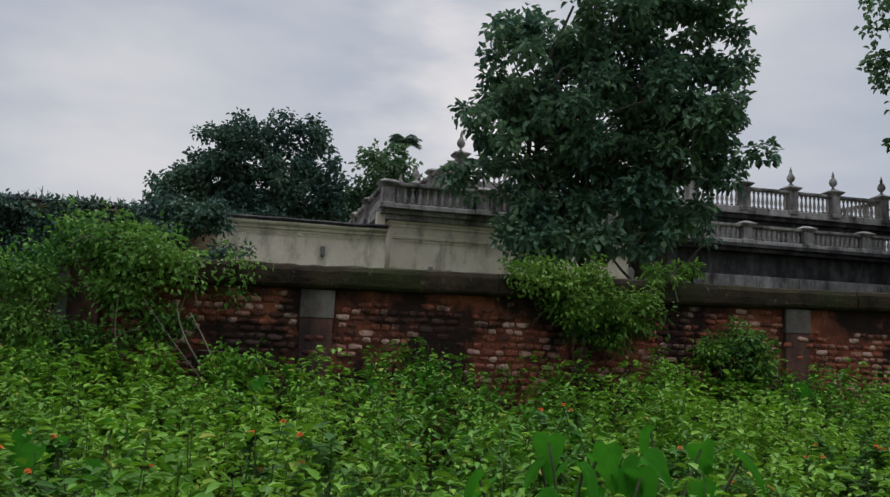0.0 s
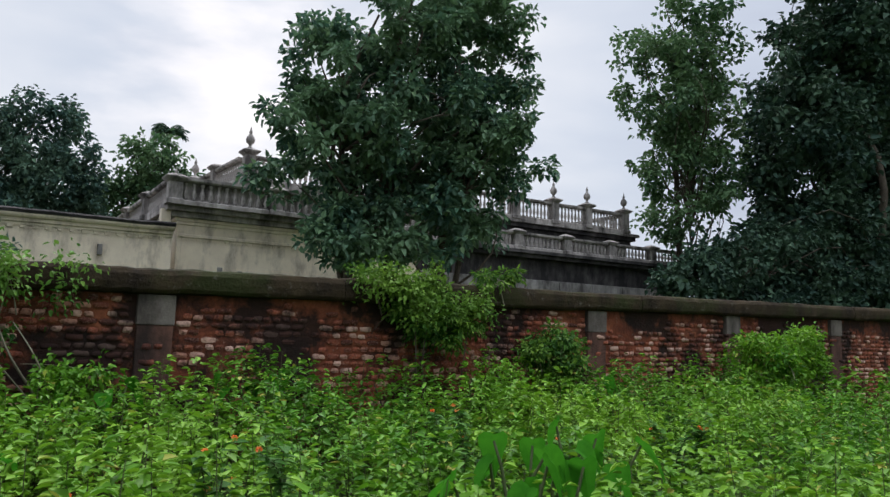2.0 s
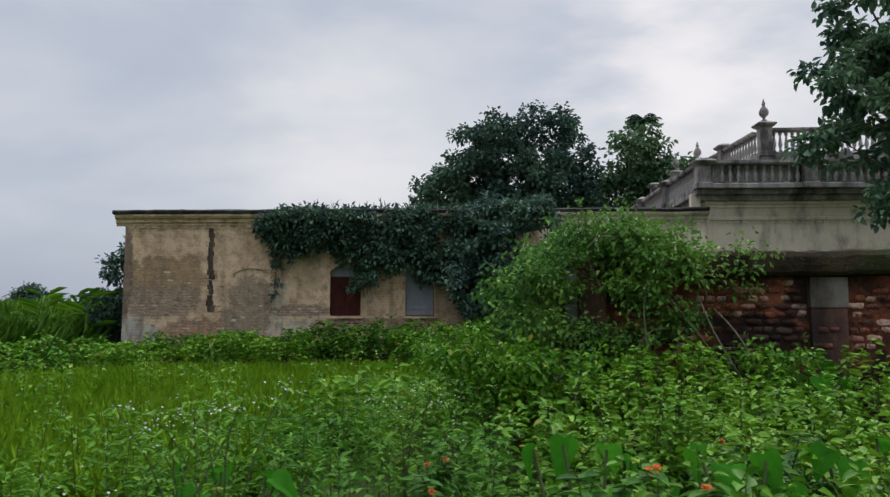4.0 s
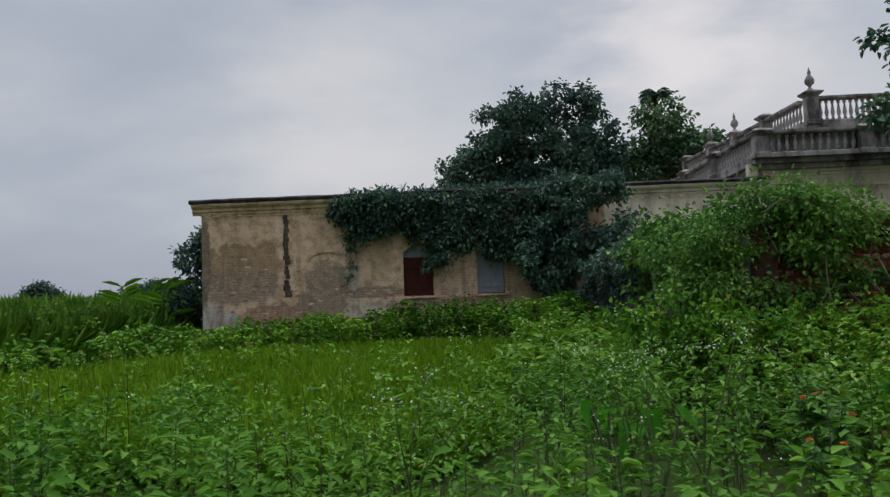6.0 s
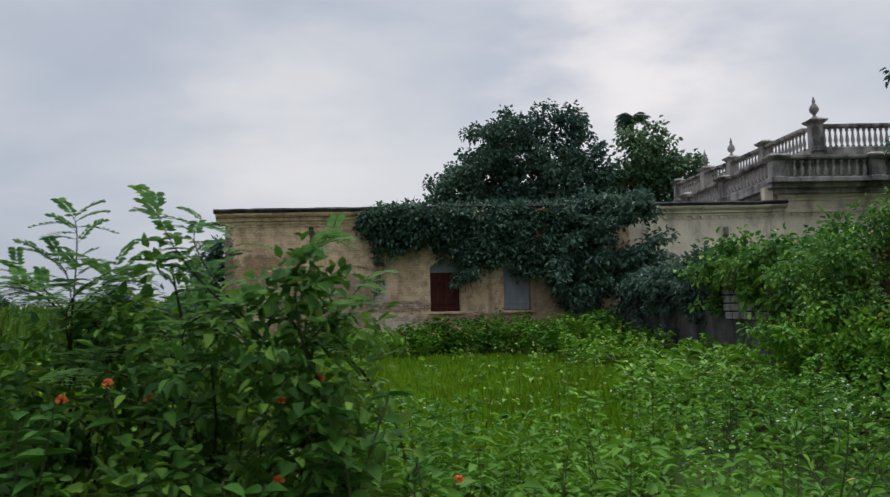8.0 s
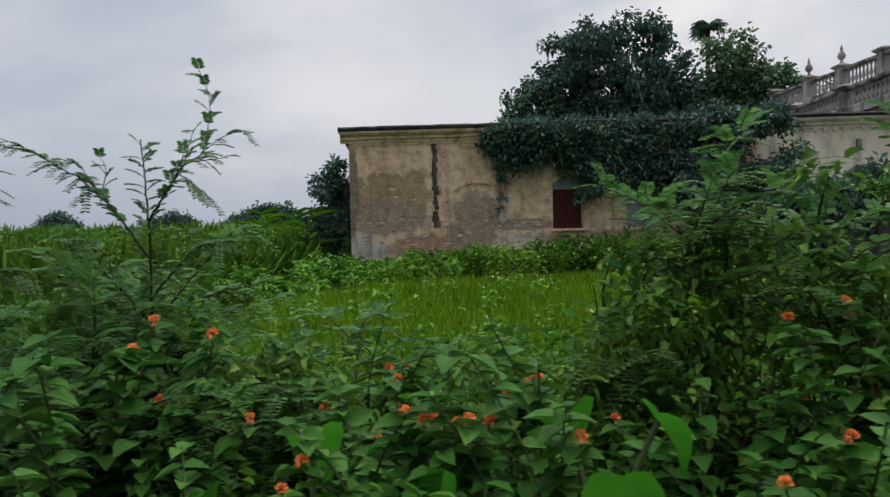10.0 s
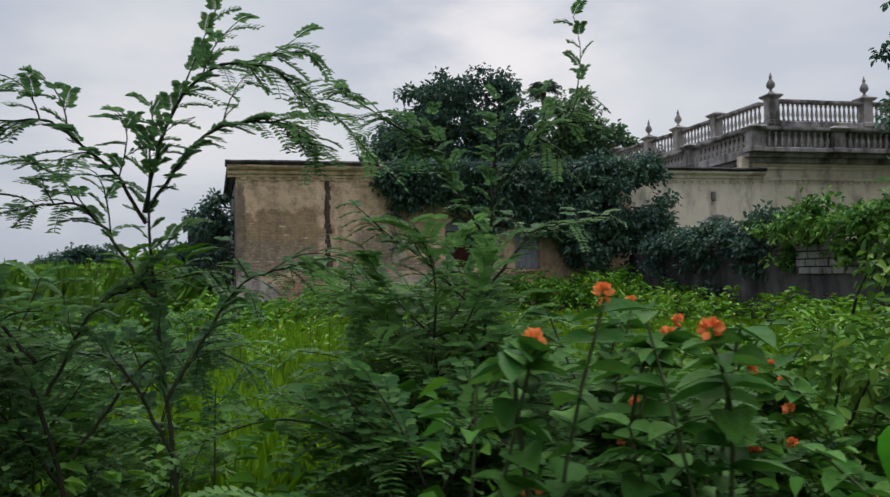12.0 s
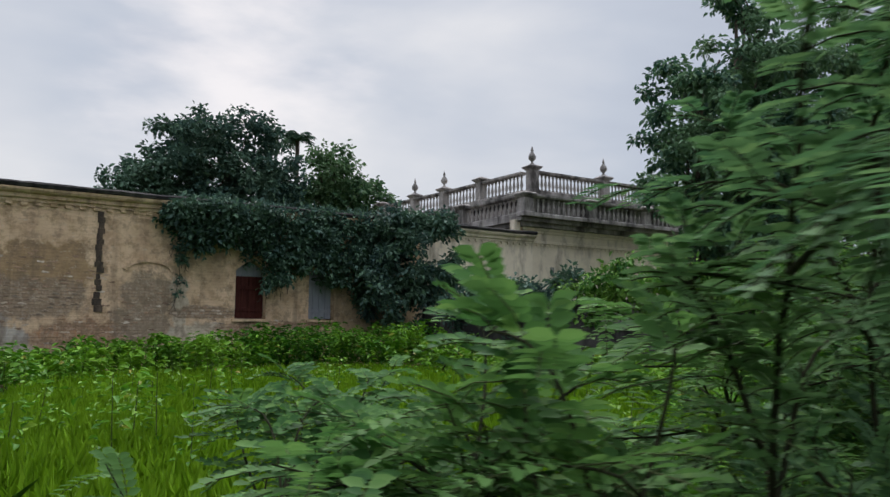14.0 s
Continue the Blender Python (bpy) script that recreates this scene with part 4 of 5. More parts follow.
tree("smaller loose-crowned tree beside the dark one", (5.4, 51, 0), [((0, 0, 0), (0.5, 0, 12), 0.2)],
     [((0, 0, 11.0), (2.2, 1.6, 2.0)), ((1.2, 0, 13.2), (1.8, 1.4, 1.4)), ((0.4, 0, 12.2), (2.2, 1.6, 1.8)), ((-2, 0, 9.6), (2.0, 1.6, 1.8)), ((3.2, 0, 10.4), (2.0, 1.6, 1.8)), ((0.6, 0, 9), (3.0, 1.6, 1.6)), ((5.6, 0, 8.6), (1.6, 1.4, 1.3))],
     450, 20, 0.65, 0.34, LEAF_LIGHT, 16, wide=0.7, each=3, bough=0.5)
for n, (x, y, z) in enumerate(((22, 82, 15), (29, 84, 16.5), (14, 80, 13), (-46, 120, 6.5), (-72, 140, 6.2), (-28, 95, 5.5), (-100, 150, 6.8), (-135, 160, 6.5), (-60, 150, 6))):
    tree("distant hazy green tree", (x, y, 0), [((0, 0, 0), (0, 0, z * 0.75), 0.2)],
         [((0, 0, z * 0.72), (3.2, 2.5, z * 0.28)), ((2.4, 0, z * 0.62), (2.8, 2, z * 0.25)), ((-2.6, 0, z * 0.55), (3, 2, z * 0.25))], 240, 14, 1.0, 0.6, LEAF_FAR, 30 + n, wide=0.6, each=3, bough=0.8)


def frond_arrays(base, direction, length, rng, pairs=8):
    """One compound leaf: leaflet pairs along a drooping stalk."""
    t = np.linspace(0.15, 1.0, pairs)[:, None]
    d = unit(np.asarray(direction, float))
    line = base + d * length * t + np.array([0, 0, -1.0]) * length * 0.35 * t ** 2
    side = unit(np.cross(d, [0, 0, 1.0]))
    up = np.cross(side, d)
    P = np.concatenate([line, line])
    D = np.concatenate([np.tile(side + d * 0.35, (pairs, 1)), np.tile(-side + d * 0.35, (pairs, 1))]) + rng.normal(0, 0.08, (pairs * 2, 3))
    return P, D, np.tile(up, (pairs * 2, 1)), np.array([base, *line[2::4], line[-1]])


def palm(base, height):
    rng = np.random.default_rng(5)
    p = thing("palm_tree", "slender fan palm with a drooping head", "palm tree", pose(*base))
    part("trunk", tubes_mesh("trunk", [(bend((0, 0, 0), (0, 0, height), rng, 8, 0.01), np.linspace(0.28, 0.2, 8))], BARK, 9), BARK, p)
    top = np.array([0, 0, height])
    for i in range(30):
        a, up = rng.uniform(0, 2 * math.pi), rng.uniform(-0.15, 0.75)
        P, D, N, st = frond_arrays(top, (math.cos(a), math.sin(a), up), rng.uniform(1.3, 1.9), rng, 14)
        part("frond", leaves_mesh("frond", P, D + (0, 0, -0.35), N, 0.55, 0.10, LEAF_FAR, 0.1, 0.4), LEAF_FAR, p)
        part("stalk", tubes_mesh("stalk", [(st, np.linspace(0.05, 0.02, len(st)))], TWIG, 4), TWIG, p)


palm((10.5, 70.9, 0), 20.1)


# ---- creepers ----
def creeper(name, label, base, lobes, clumps, per, spread, length, mat, seed, stems=(), stem_mat=DRY, wide=0.6, inner=0.5):
    rng = np.random.default_rng(seed)
    t = thing(name, label, "creeper", pose(*base))
    pts = bough_points(lobes, clumps, rng, inner, 3, spread * 1.1)
    lines = [(bend(a, b, rng, 8, 0.12), np.linspace(r, r * 0.4, 8)) for a, b, r in stems]
    for p in pts[:: max(1, clumps // 25)]:
        lines.append((bend(p + rng.normal(size=3) * 0.12 - (0, -0.12, 0.3), p, rng), np.linspace(0.008, 0.004, 6)))
    tagged(part("stemwork", tubes_mesh("stemwork", lines, stem_mat, 5), stem_mat, t, "bare tangled stems"), kind="stuff")
    P, D, N, L, W = clump_leaves(pts, per, spread, rng, length, wide=wide)
    tagged(part("foliage", leaves_mesh("foliage", P, D, N, L, W, mat), mat, t), kind="stuff")
    return t


creeper("wall_creeper", "bright green creeper spilling over the brick wall", (2.1, 8.75, 0),
        [((-0.55, 0.08, 2.38), (0.5, 0.28, 0.24)), ((-0.1, 0.0, 2.15), (0.55, 0.3, 0.36)), ((0.45, 0.0, 2.05), (0.5, 0.28, 0.36)), ((0.15, -0.05, 1.7), (0.45, 0.2, 0.3)), ((-0.2, -0.02, 1.35), (0.22, 0.15, 0.3)), ((0.75, 0.05, 2.2), (0.35, 0.2, 0.2)), ((0.1, 0.1, 2.5), (0.4, 0.25, 0.12))],
        170, 34, 0.2, 0.072, LEAF_VINE, 40, [((x, -0.02, 0.4), (x * 1.4, -0.05, 2.0), 0.012) for x in (-0.4, -0.15, 0.05, 0.3, 0.5)], BARK)
creeper("wall_fern", "feathery bright plant sprouting from the coping", (3.3, 8.9, 2.3), [((0, 0, 0.2), (0.3, 0.15, 0.12)), ((0.3, 0, 0.34), (0.3, 0.12, 0.08))], 34, 16, 0.10, 0.10, LEAF_VINE, 41, wide=0.3)
creeper("pillar_creeper", "large creeper heaped over the end of the brick wall", (-3.7, 8.75, 0),
        [((-0.05, 0.1, 2.52), (0.5, 0.4, 0.24)), ((0.42, 0.0, 2.4), (0.42, 0.35, 0.28)), ((-0.6, 0.2, 2.2), (0.42, 0.4, 0.26)), ((0.85, 0.05, 2.25), (0.24, 0.25, 0.2)), ((-1.0, 0.4, 1.85), (0.35, 0.5, 0.3)), ((0.3, -0.1, 2.05), (0.28, 0.25, 0.22)), ((-0.8, 0.1, 1.5), (0.35, 0.3, 0.22)), ((0.62, -0.1, 1.6), (0.2, 0.18, 0.25)), ((1.5, 0.05, 2.2), (0.12, 0.12, 0.22)), ((0.35, -0.12, 1.75), (0.4, 0.14, 0.35)), ((-0.25, -0.15, 1.3), (0.4, 0.2, 0.35))],
        330, 32, 0.23, 0.066, LEAF_CREEP, 42, [((1.35, -0.22, 0.9), (0.85, -0.3, 1.85), 0.016), ((1.45, -0.25, 0.8), (1.0, -0.28, 1.75), 0.013), ((1.2, -0.3, 1.0), (0.5, -0.35, 1.9), 0.010), ((0.35, -0.35, 1.0), (0.3, -0.35, 2.05), 0.010), ((1.9, -0.2, 1.2), (1.1, -0.25, 1.35), 0.009), ((0.2, -0.3, 1.35), (0.5, -0.3, 1.55), 0.009)])
for n, (y, z, s) in enumerate(((10.2, 2.15, 0.62), (11.6, 2.25, 0.6), (13.2, 2.3, 0.62), (14.9, 2.25, 0.66), (16.6, 2.2, 0.66), (18.4, 2.2, 0.7))):
    creeper("side_creeper", "dark creeper hanging over the side wall", (-4.0, y, 0),
            [((-0.12, 0, z - 0.05), (0.42, 1.0, s * 0.42)), ((-0.2, 0.35, z - 0.5), (0.2, 0.5, s * 0.5)), ((-0.2, -0.4, z - 0.8), (0.12, 0.22, 0.5)), ((-0.1, -0.4, z + 0.2), (0.3, 0.4, 0.22))], 110, 18, 0.2, 0.12, LEAF_CREEP if n < 3 else LEAF_IVY, 50 + n, (), BARK)
WING_IVY = [(-10.9, 4.1, 0.5, 0.4), (-10.2, 3.95, 0.7, 0.5), (-9.3, 3.95, 0.8, 0.5), (-8.3, 3.75, 0.85, 0.75), (-7.3, 3.75, 0.8, 0.8), (-6.3, 3.5, 0.95, 1.05), (-5.3, 3.3, 0.95, 1.5)]
for n, (x, z, rx, rz) in enumerate(WING_IVY):
    y = 20.82 + (x + 15.25) * 0.119 - 0.2
    creeper("wing_creeper", "dark creeper draped down the ruin's front", (x, y, 0),
            [((0, -0.02, z), (rx, 0.30, rz)), ((0.2, 0.25, 4.35), (rx, 0.6, 0.3)), ((-0.35 * rx, -0.1, z - rz * 0.75), (0.16, 0.12, 0.34)), ((0.45 * rx, -0.1, z - rz * 0.55), (0.24, 0.14, 0.38))], 250, 21, 0.22, 0.135, LEAF_IVY, 60 + n, (), BARK)
creeper("corner_creeper", "dense rounded creeper mass against the wing", (-4.1, 20.9, 0),
        [((0, 0, 3.6), (1.35, 0.9, 1.35)), ((-0.9, -0.1, 2.4), (1.0, 0.7, 1.4)), ((0.5, -0.2, 2.2), (0.9, 0.6, 1.3)), ((0.1, 0, 4.4), (0.8, 0.6, 0.5))], 420, 22, 0.26, 0.15, LEAF_IVY, 70, (), BARK)
creeper("window_creeper", "creeper tail hanging beside the shutter", (-8.75, 21.35, 0), [((0.25, -0.05, 2.75), (0.35, 0.18, 0.55))], 50, 18, 0.18, 0.12, LEAF_IVY, 71, (), BARK)
creeper("thin_creeper", "thin creeper trailing down the ochre wall", (-11.0, 21.2, 0), [((0, -0.05, 3.0), (0.12, 0.08, 0.9))], 26, 14, 0.12, 0.09, LEAF_IVY, 72, (), BARK)
creeper("side_shrub", "shrub growing up the ruin's end wall", (-16.3, 22.6, 0), [((0, 0, 2.0), (0.8, 1.0, 1.6)), ((0.3, 0.5, 3.2), (0.6, 0.8, 0.7))], 190, 20, 0.24, 0.14, LEAF_IVY, 73, (), BARK)


def roof_weeds():
    rng = np.random.default_rng(77)
    n = 260
    x = rng.uniform(-10.5, -4.0, n)
    P = np.stack([x, 21.2 + (x + 15.25) * 0.119 + rng.uniform(-0.3, 0.6, n), np.full(n, 4.55) + (x + 15.25) * 0.017], 1)
    D = np.stack([rng.normal(0, 0.7, n), rng.normal(0, 0.7, n), np.ones(n)], 1)
    ob = new("roof_weeds", leaves_mesh("roof_weeds", P, D, rng.normal(size=(n, 3)), rng.uniform(0.1, 0.45, n), 0.022, LEAF_IVY))
    tagged(ob, "wispy weeds growing along the ruin's roof edge", "weeds", kind="stuff")


roof_weeds()


# ---- field ----
def value_noise(x, y, scale, seed):
    return np.array([noise.noise((a * scale, b * scale, seed)) for a, b in zip(x, y)])


def in_grass_patch(x, y):
    """The low bright grass in the open part of the field."""
    w = value_noise(x, y, 0.35, 4.0)
    return ((x + 10.6 - 0.12 * (y - 12)) / 4.9) ** 2 + ((y - 12.2) / 6.4) ** 2 < 1.0 + 0.5 * w


def in_side_patch(x, y):
    """A tongue of the same grass that reaches the track."""
    w = value_noise(x, y, 0.6, 9.0)
    return ((x + 13.6 - 0.25 * (y - 6)) / 1.9) ** 2 + ((y - 6.3) / 2.8) ** 2 < 1.0 + 0.5 * w


def weed_height(x, y):
    h = 0.93 + 0.20 * value_noise(x, y, 0.6, 1.0) + 0.15 * value_noise(x, y, 1.9, 2.0)
    h = h + 0.38 * np.clip((y - 6.0) / 2.4, 0, 1) * (x > -4.3) * (y < 9)
    return h + (0.45 * np.clip((x + 14.5) / 7, 0, 1) - 0.04) * np.clip((y - 15.5) / 3.5, 0, 1) + 0.10 * (x < -10.0) * (y < 4.5)


def weed_field(name, label, plants, per, leaf, seed, mat=LEAF_WEED, extra=0.0):
    """Upright leafy weeds: leaves in tiers round thin stems."""
    rng = np.random.default_rng(seed)
    x, y = plants
    n = len(x)
    h = (weed_height(x, y) + extra) * rng.uniform(0.74, 1.14, n)
    lean = rng.normal(0, 0.08, (n, 2))
    t = rng.uniform(0.15, 1.0, (n, per)) ** 0.6
    a = rng.uniform(0, 2 * math.pi, (n, per))
    out = 0.05 + 0.10 * (1 - t)
    P = np.stack([x[:, None] + lean[:, :1] * t + np.cos(a) * out, y[:, None] + lean[:, 1:] * t + np.sin(a) * out, h[:, None] * t], -1).reshape(-1, 3)
    D = np.stack([np.cos(a), np.sin(a), rng.normal(0.18, 0.30, (n, per))], -1).reshape(-1, 3)
    N = np.tile([0, 0, 1.0], (n * per, 1)) + rng.normal(0, 0.30, (n * per, 3))
    L = leaf * rng.uniform(0.55, 1.3, n * per)
    ob = new(name, leaves_mesh(name, P, D, N, L, L * rng.uniform(0.45, 0.62, n * per), mat))
    tagged(ob, label, "weeds", kind="stuff")
    stems = [(np.array([[x[i], y[i], 0], [x[i] + lean[i, 0] * 0.5, y[i] + lean[i, 1] * 0.5, h[i] * 0.5], [x[i] + lean[i, 0], y[i] + lean[i, 1], h[i]]]), [0.006, 0.005, 0.003]) for i in range(0, n, 2)]
    s = new("weed_stems", tubes_mesh("weed_stems", stems, TWIG, 3))
    tagged(s, "thin green stems of the weeds", "weeds", kind="stuff")


def scatter(x0, x1, y0, y1, density, seed):
    rng = np.random.default_rng(seed)
    n = int((x1 - x0) * (y1 - y0) * density)
    return rng.uniform(x0, x1, n), rng.uniform(y0, y1, n)


def path_side(x):
    """The edge of the weeds beside the trodden line."""
    return np.interp(x, [-18, -15, -13.5, -12, -8, -5, -2, 4], [4.6, 3.6, 2.35, 1.75, 1.75, 2.1, 1.8, 1.9])


def keep(x, y, mask):
    return x[mask], y[mask]


x, y = scatter(-5, 9, 1.4, 8.75, 12, 101)
weed_field("weeds", "thick knee-to-waist-high leafy green weeds in front of the wall", keep(x, y, (y > path_side(x)) & ~in_grass_patch(x, y)), 50, 0.080, 102)
x, y = scatter(-4.4, 9, 6.2, 8.8, 13, 136)
weed_field("weeds", "tangled small-leaved weeds against the brick wall's foot", (x, y), 44, 0.075, 137)
x, y = scatter(9, 20, 1.0, 8.75, 6, 103)
weed_field("weeds", "thick leafy green weeds along the far wall", keep(x, y, y > 2), 26, 0.13, 104)
x, y = scatter(-20, -5, 1.4, 8.75, 12, 105)
weed_field("weeds", "mixed dark green weeds beside the path", keep(x, y, (y > path_side(x)) & ~in_grass_patch(x, y) & ~in_side_patch(x, y)), 56, 0.064, 106, LEAF_DEEP)
x, y = scatter(-22, -4.3, 8.75, 21.0, 6.5, 107)
weed_field("weeds", "dense leafy weeds at the foot of the ruin", keep(x, y, ~in_grass_patch(x, y) & (y < 20.6 + (x + 15.25) * 0.119)), 36, 0.15, 108)


x, y = scatter(-15.6, -4.4, 18.0, 21.6, 11, 134)
weed_field("weeds", "broad-leaved dark green weeds along the ruin's foot", keep(x, y, (y < 20.62 + (x + 15.25) * 0.119) & (y > 18.6 + 0.5 * value_noise(x, y, 0.8, 3.0) + (x + 15.25) * 0.119 * 0.7)), 34, 0.13, 135, LEAF_DEEP)
x, y = scatter(-36, -16.3, 11, 34, 5.0, 132)
weed_field("weeds", "tall leafy weeds among the rank grass", keep(x, y, value_noise(x, y, 0.25, 6.0) > -0.25), 36, 0.105, 133, LEAF_TALL, 0.65)
x, y = scatter(-16, -5, 6, 18.5, 0.9, 130)
weed_field("weeds", "stray weeds standing in the grass patch", keep(x, y, in_grass_patch(x, y)), 22, 0.09, 131)


def grass(name, label, x, y, tall, wide, mat, seed, tuft=5, bow=0.35, spread=0.03):
    rng = np.random.default_rng(seed)
    x, y = np.repeat(x, tuft) + rng.normal(0, spread, len(x) * tuft), np.repeat(y, tuft) + rng.normal(0, spread, len(x) * tuft)
    n = len(x)
    P = np.stack([x, y, np.zeros(n)], 1)
    D = np.stack([rng.normal(0, bow, n), rng.normal(0, bow, n), np.ones(n)], 1)
    N = rng.normal(size=(n, 3))
    ob = new(name, leaves_mesh(name, P, D, N, tall * rng.uniform(0.6, 1.2, n), wide * rng.uniform(0.7, 1.3, n), mat, 0.1, 0.3))
    tagged(ob, label, "grass", kind="stuff")


x, y = scatter(-17, -4.4, 4.5, 19.3, 150, 110)
x, y = keep(x, y, (in_grass_patch(x, y) | in_side_patch(x, y)) & (y < 19.5))
grass("grass", "bright yellow-green grass in the open patch", x, y, 0.50, 0.015, LEAF_GRASS, 111, 6, 0.5)
x, y = scatter(-60, -16.6, 24, 55, 6, 112)
grass("tall_grass", "tall rank grass stretching to the horizon", x, y, 1.75, 0.035, LEAF_TALL, 113, 9, 0.45, 0.12)
x, y = scatter(-34, -16.6, 10, 24, 26, 122)
grass("tall_grass", "tall rank grass left of the ruin", x, y, 1.45, 0.014, LEAF_TALL, 123, 9, 0.4, 0.10)
x, y = scatter(-24, -15.6, 5.2, 12, 40, 114)
grass("tall_grass", "tall green grass beside the track", *keep(x, y, (y > path_side(x) + 0.5) & ~in_grass_patch(x, y) & ~in_side_patch(x, y)), 0.95, 0.008, LEAF_TALL, 115, 9)
x, y = scatter(-200, -20, 55, 220, 0.6, 116)
grass("tall_grass", "far rank grass under the skyline", x, y, 2.6, 0.30, LEAF_TALL, 117, 6)


def arching_grass(base, seed, blades=9):
    """A tuft of long thin blades that bow over at the tips."""
    rng = np.random.default_rng(seed)
    t = thing("grass_tuft", "tuft of long thin arching grass among the weeds", "grass", pose(*base))
    lines = []
    for i in range(blades):
        a, reach, high = rng.uniform(0, 2 * math.pi), rng.uniform(0.25, 0.6), rng.uniform(0.95, 1.2)
        s = np.linspace(0, 1, 10)
        lines.append((np.stack([np.cos(a) * reach * s ** 1.8, np.sin(a) * reach * s ** 1.8, high * (1.75 * s - 0.95 * s ** 2.4)], 1), 0.0032 * (1 - 0.8 * s)))
    tagged(part("blades", tubes_mesh("blades", lines, LEAF_VINE, 3), LEAF_VINE, t), kind="stuff")


for n, (px, py) in enumerate(((-3.1, 3.3), (-2.6, 3.6), (-3.5, 3.9), (-1.2, 3.9), (0.9, 4.3), (-4.4, 3.7), (-5.2, 3.3))):
    arching_grass((px, py, 0), 600 + n)


def florets(name, label, x, y, seed):
    """Tiny white flower heads standing just over the weeds."""
    rng = np.random.default_rng(seed)
    h = weed_height(x, y) * rng.uniform(0.9, 1.15, len(x)) + 0.03
    c = np.repeat(np.stack([x, y, h], 1), 4, 0) + rng.normal(0, 0.03, (len(x) * 4, 3)) * (1, 1, 0.4)
    ob = new(name, leaves_mesh(name, c, rng.normal(size=c.shape), np.tile([0, 0, 1.0], (len(c), 1)), 0.011, 0.010, PETAL_WHITE))
    tagged(ob, label, "flowers", kind="stuff")


x, y = scatter(-10.5, -4.5, 3.4, 11.0, 2.2, 120)
florets("white_flowers", "tiny white flower heads over the weeds", *keep(x, y, (y > path_side(x)) & ~in_grass_patch(x, y)), 121)


# ---- single plants ----
def flowering_weed(base, height, seed):
    """A tall forked weed with loose white heads."""
    rng = np.random.default_rng(seed)
    t = thing("flowering_weed", "tall thin forked weed with loose white flower heads", "weed", pose(*base))
    fork = np.array([0, 0, height * 0.55])
    part("stem", tubes_mesh("stem", [(bend((0, 0, 0), fork, rng, 6, 0.04), np.linspace(0.009, 0.006, 6))], TWIG, 5), TWIG, t)
    P, D = [], []
    for i in range(5):
        tip = np.array([rng.uniform(-0.32, 0.32), rng.uniform(-0.2, 0.2), height * rng.uniform(0.85, 1.0)])
        line = bend(fork if i < 3 else fork * 0.8, tip, rng, 6, 0.08)
        part("shoot", tubes_mesh("shoot", [(line, np.linspace(0.005, 0.002, 6))], TWIG, 4), TWIG, t)
        for q in line[1:]:
            for _ in range(3):
                P.append(q), D.append(rng.normal(size=3) * (1, 1, 0.4))
        c = tip + rng.normal(0, 0.045, (14, 3)) * (1, 1, 0.5)
        tagged(part("flower_head", leaves_mesh("flower_head", c, rng.normal(size=(14, 3)), np.tile([0, 0, 1.0], (14, 1)), 0.011, 0.010, PETAL_WHITE), PETAL_WHITE, t, "loose white head"), kind="stuff")
    tagged(part("foliage", leaves_mesh("foliage", P, D, np.tile([0, 0, 1.0], (len(P), 1)), 0.06, 0.022, LEAF_WEED), LEAF_WEED, t), kind="stuff")


for n, (px, py, h) in enumerate(((-6.2, 3.8, 1.5), (-6.5, 4.0, 1.35), (-7.6, 3.6, 1.25), (-5.6, 5.2, 1.3))):
    flowering_weed((px, py, 0), h, 400 + n)


def taro_plant(label, base, seed, size=1.0, leaves=5):
    """Heart-shaped leaves on thick stalks."""
    rng = np.random.default_rng(seed)
    t = thing("taro_plant", label, "plant", pose(*base, 0, 0, seed * 57 % 360))
    for i in range(leaves):
        a = 2 * math.pi * (i + rng.uniform(-0.3, 0.3)) / leaves
        head = Vector((0.26 * math.cos(a), 0.26 * math.sin(a), rng.uniform(0.78, 1.0))) * size
        part("stalk", tubes_mesh("stalk", [(bend((0.03 * math.cos(a), 0.03 * math.sin(a), 0), head, rng, 6, 0.05), np.linspace(0.016, 0.008, 6))], TWIG, 6), TWIG, t)
        bm = bmesh.new()
        rim = []
        length, width = 0.26 * size * rng.uniform(0.75, 1.15), 0.14 * size
        for k in range(18):
            q = 2 * math.pi * k / 18
            r = 1.0 - 0.35 * max(0.0, math.cos(q)) ** 6
            px = -math.cos(q) * length * 0.55 * r + length * 0.22
            py = math.sin(q) * width * 0.62 * (1 - 0.8 * max(0.0, px / (length * 0.77))) * r
            rim.append((px, py))
        mid = bm.verts.new((0, 0, 0))
        ring = [bm.verts.new((px, py, 0.42 * abs(py) - 0.45 * max(px, 0) ** 2 / length + 0.006 * math.sin(px * 130 + py * 60))) for px, py in rim]
        half = [bm.verts.new((px * 0.55, py * 0.55, 0.24 * abs(py) - 0.14 * max(px, 0) ** 2 / length)) for px, py in rim]
        for k in range(18):
            bm.faces.new((half[k], half[(k + 1) % 18], mid)).smooth = True
            bm.faces.new((ring[k], ring[(k + 1) % 18], half[(k + 1) % 18], half[k])).smooth = True
        bmesh.ops.transform(bm, matrix=Matrix.Translation(head) @ Matrix.Rotation(a, 4, "Z") @ Matrix.Rotation(radians(rng.uniform(20, 80)), 4, "Y") @ Matrix.Rotation(radians(rng.uniform(-35, 35)), 4, "X"), verts=bm.verts)
        part("leaf", bm, LEAF_TARO, t)
    return t


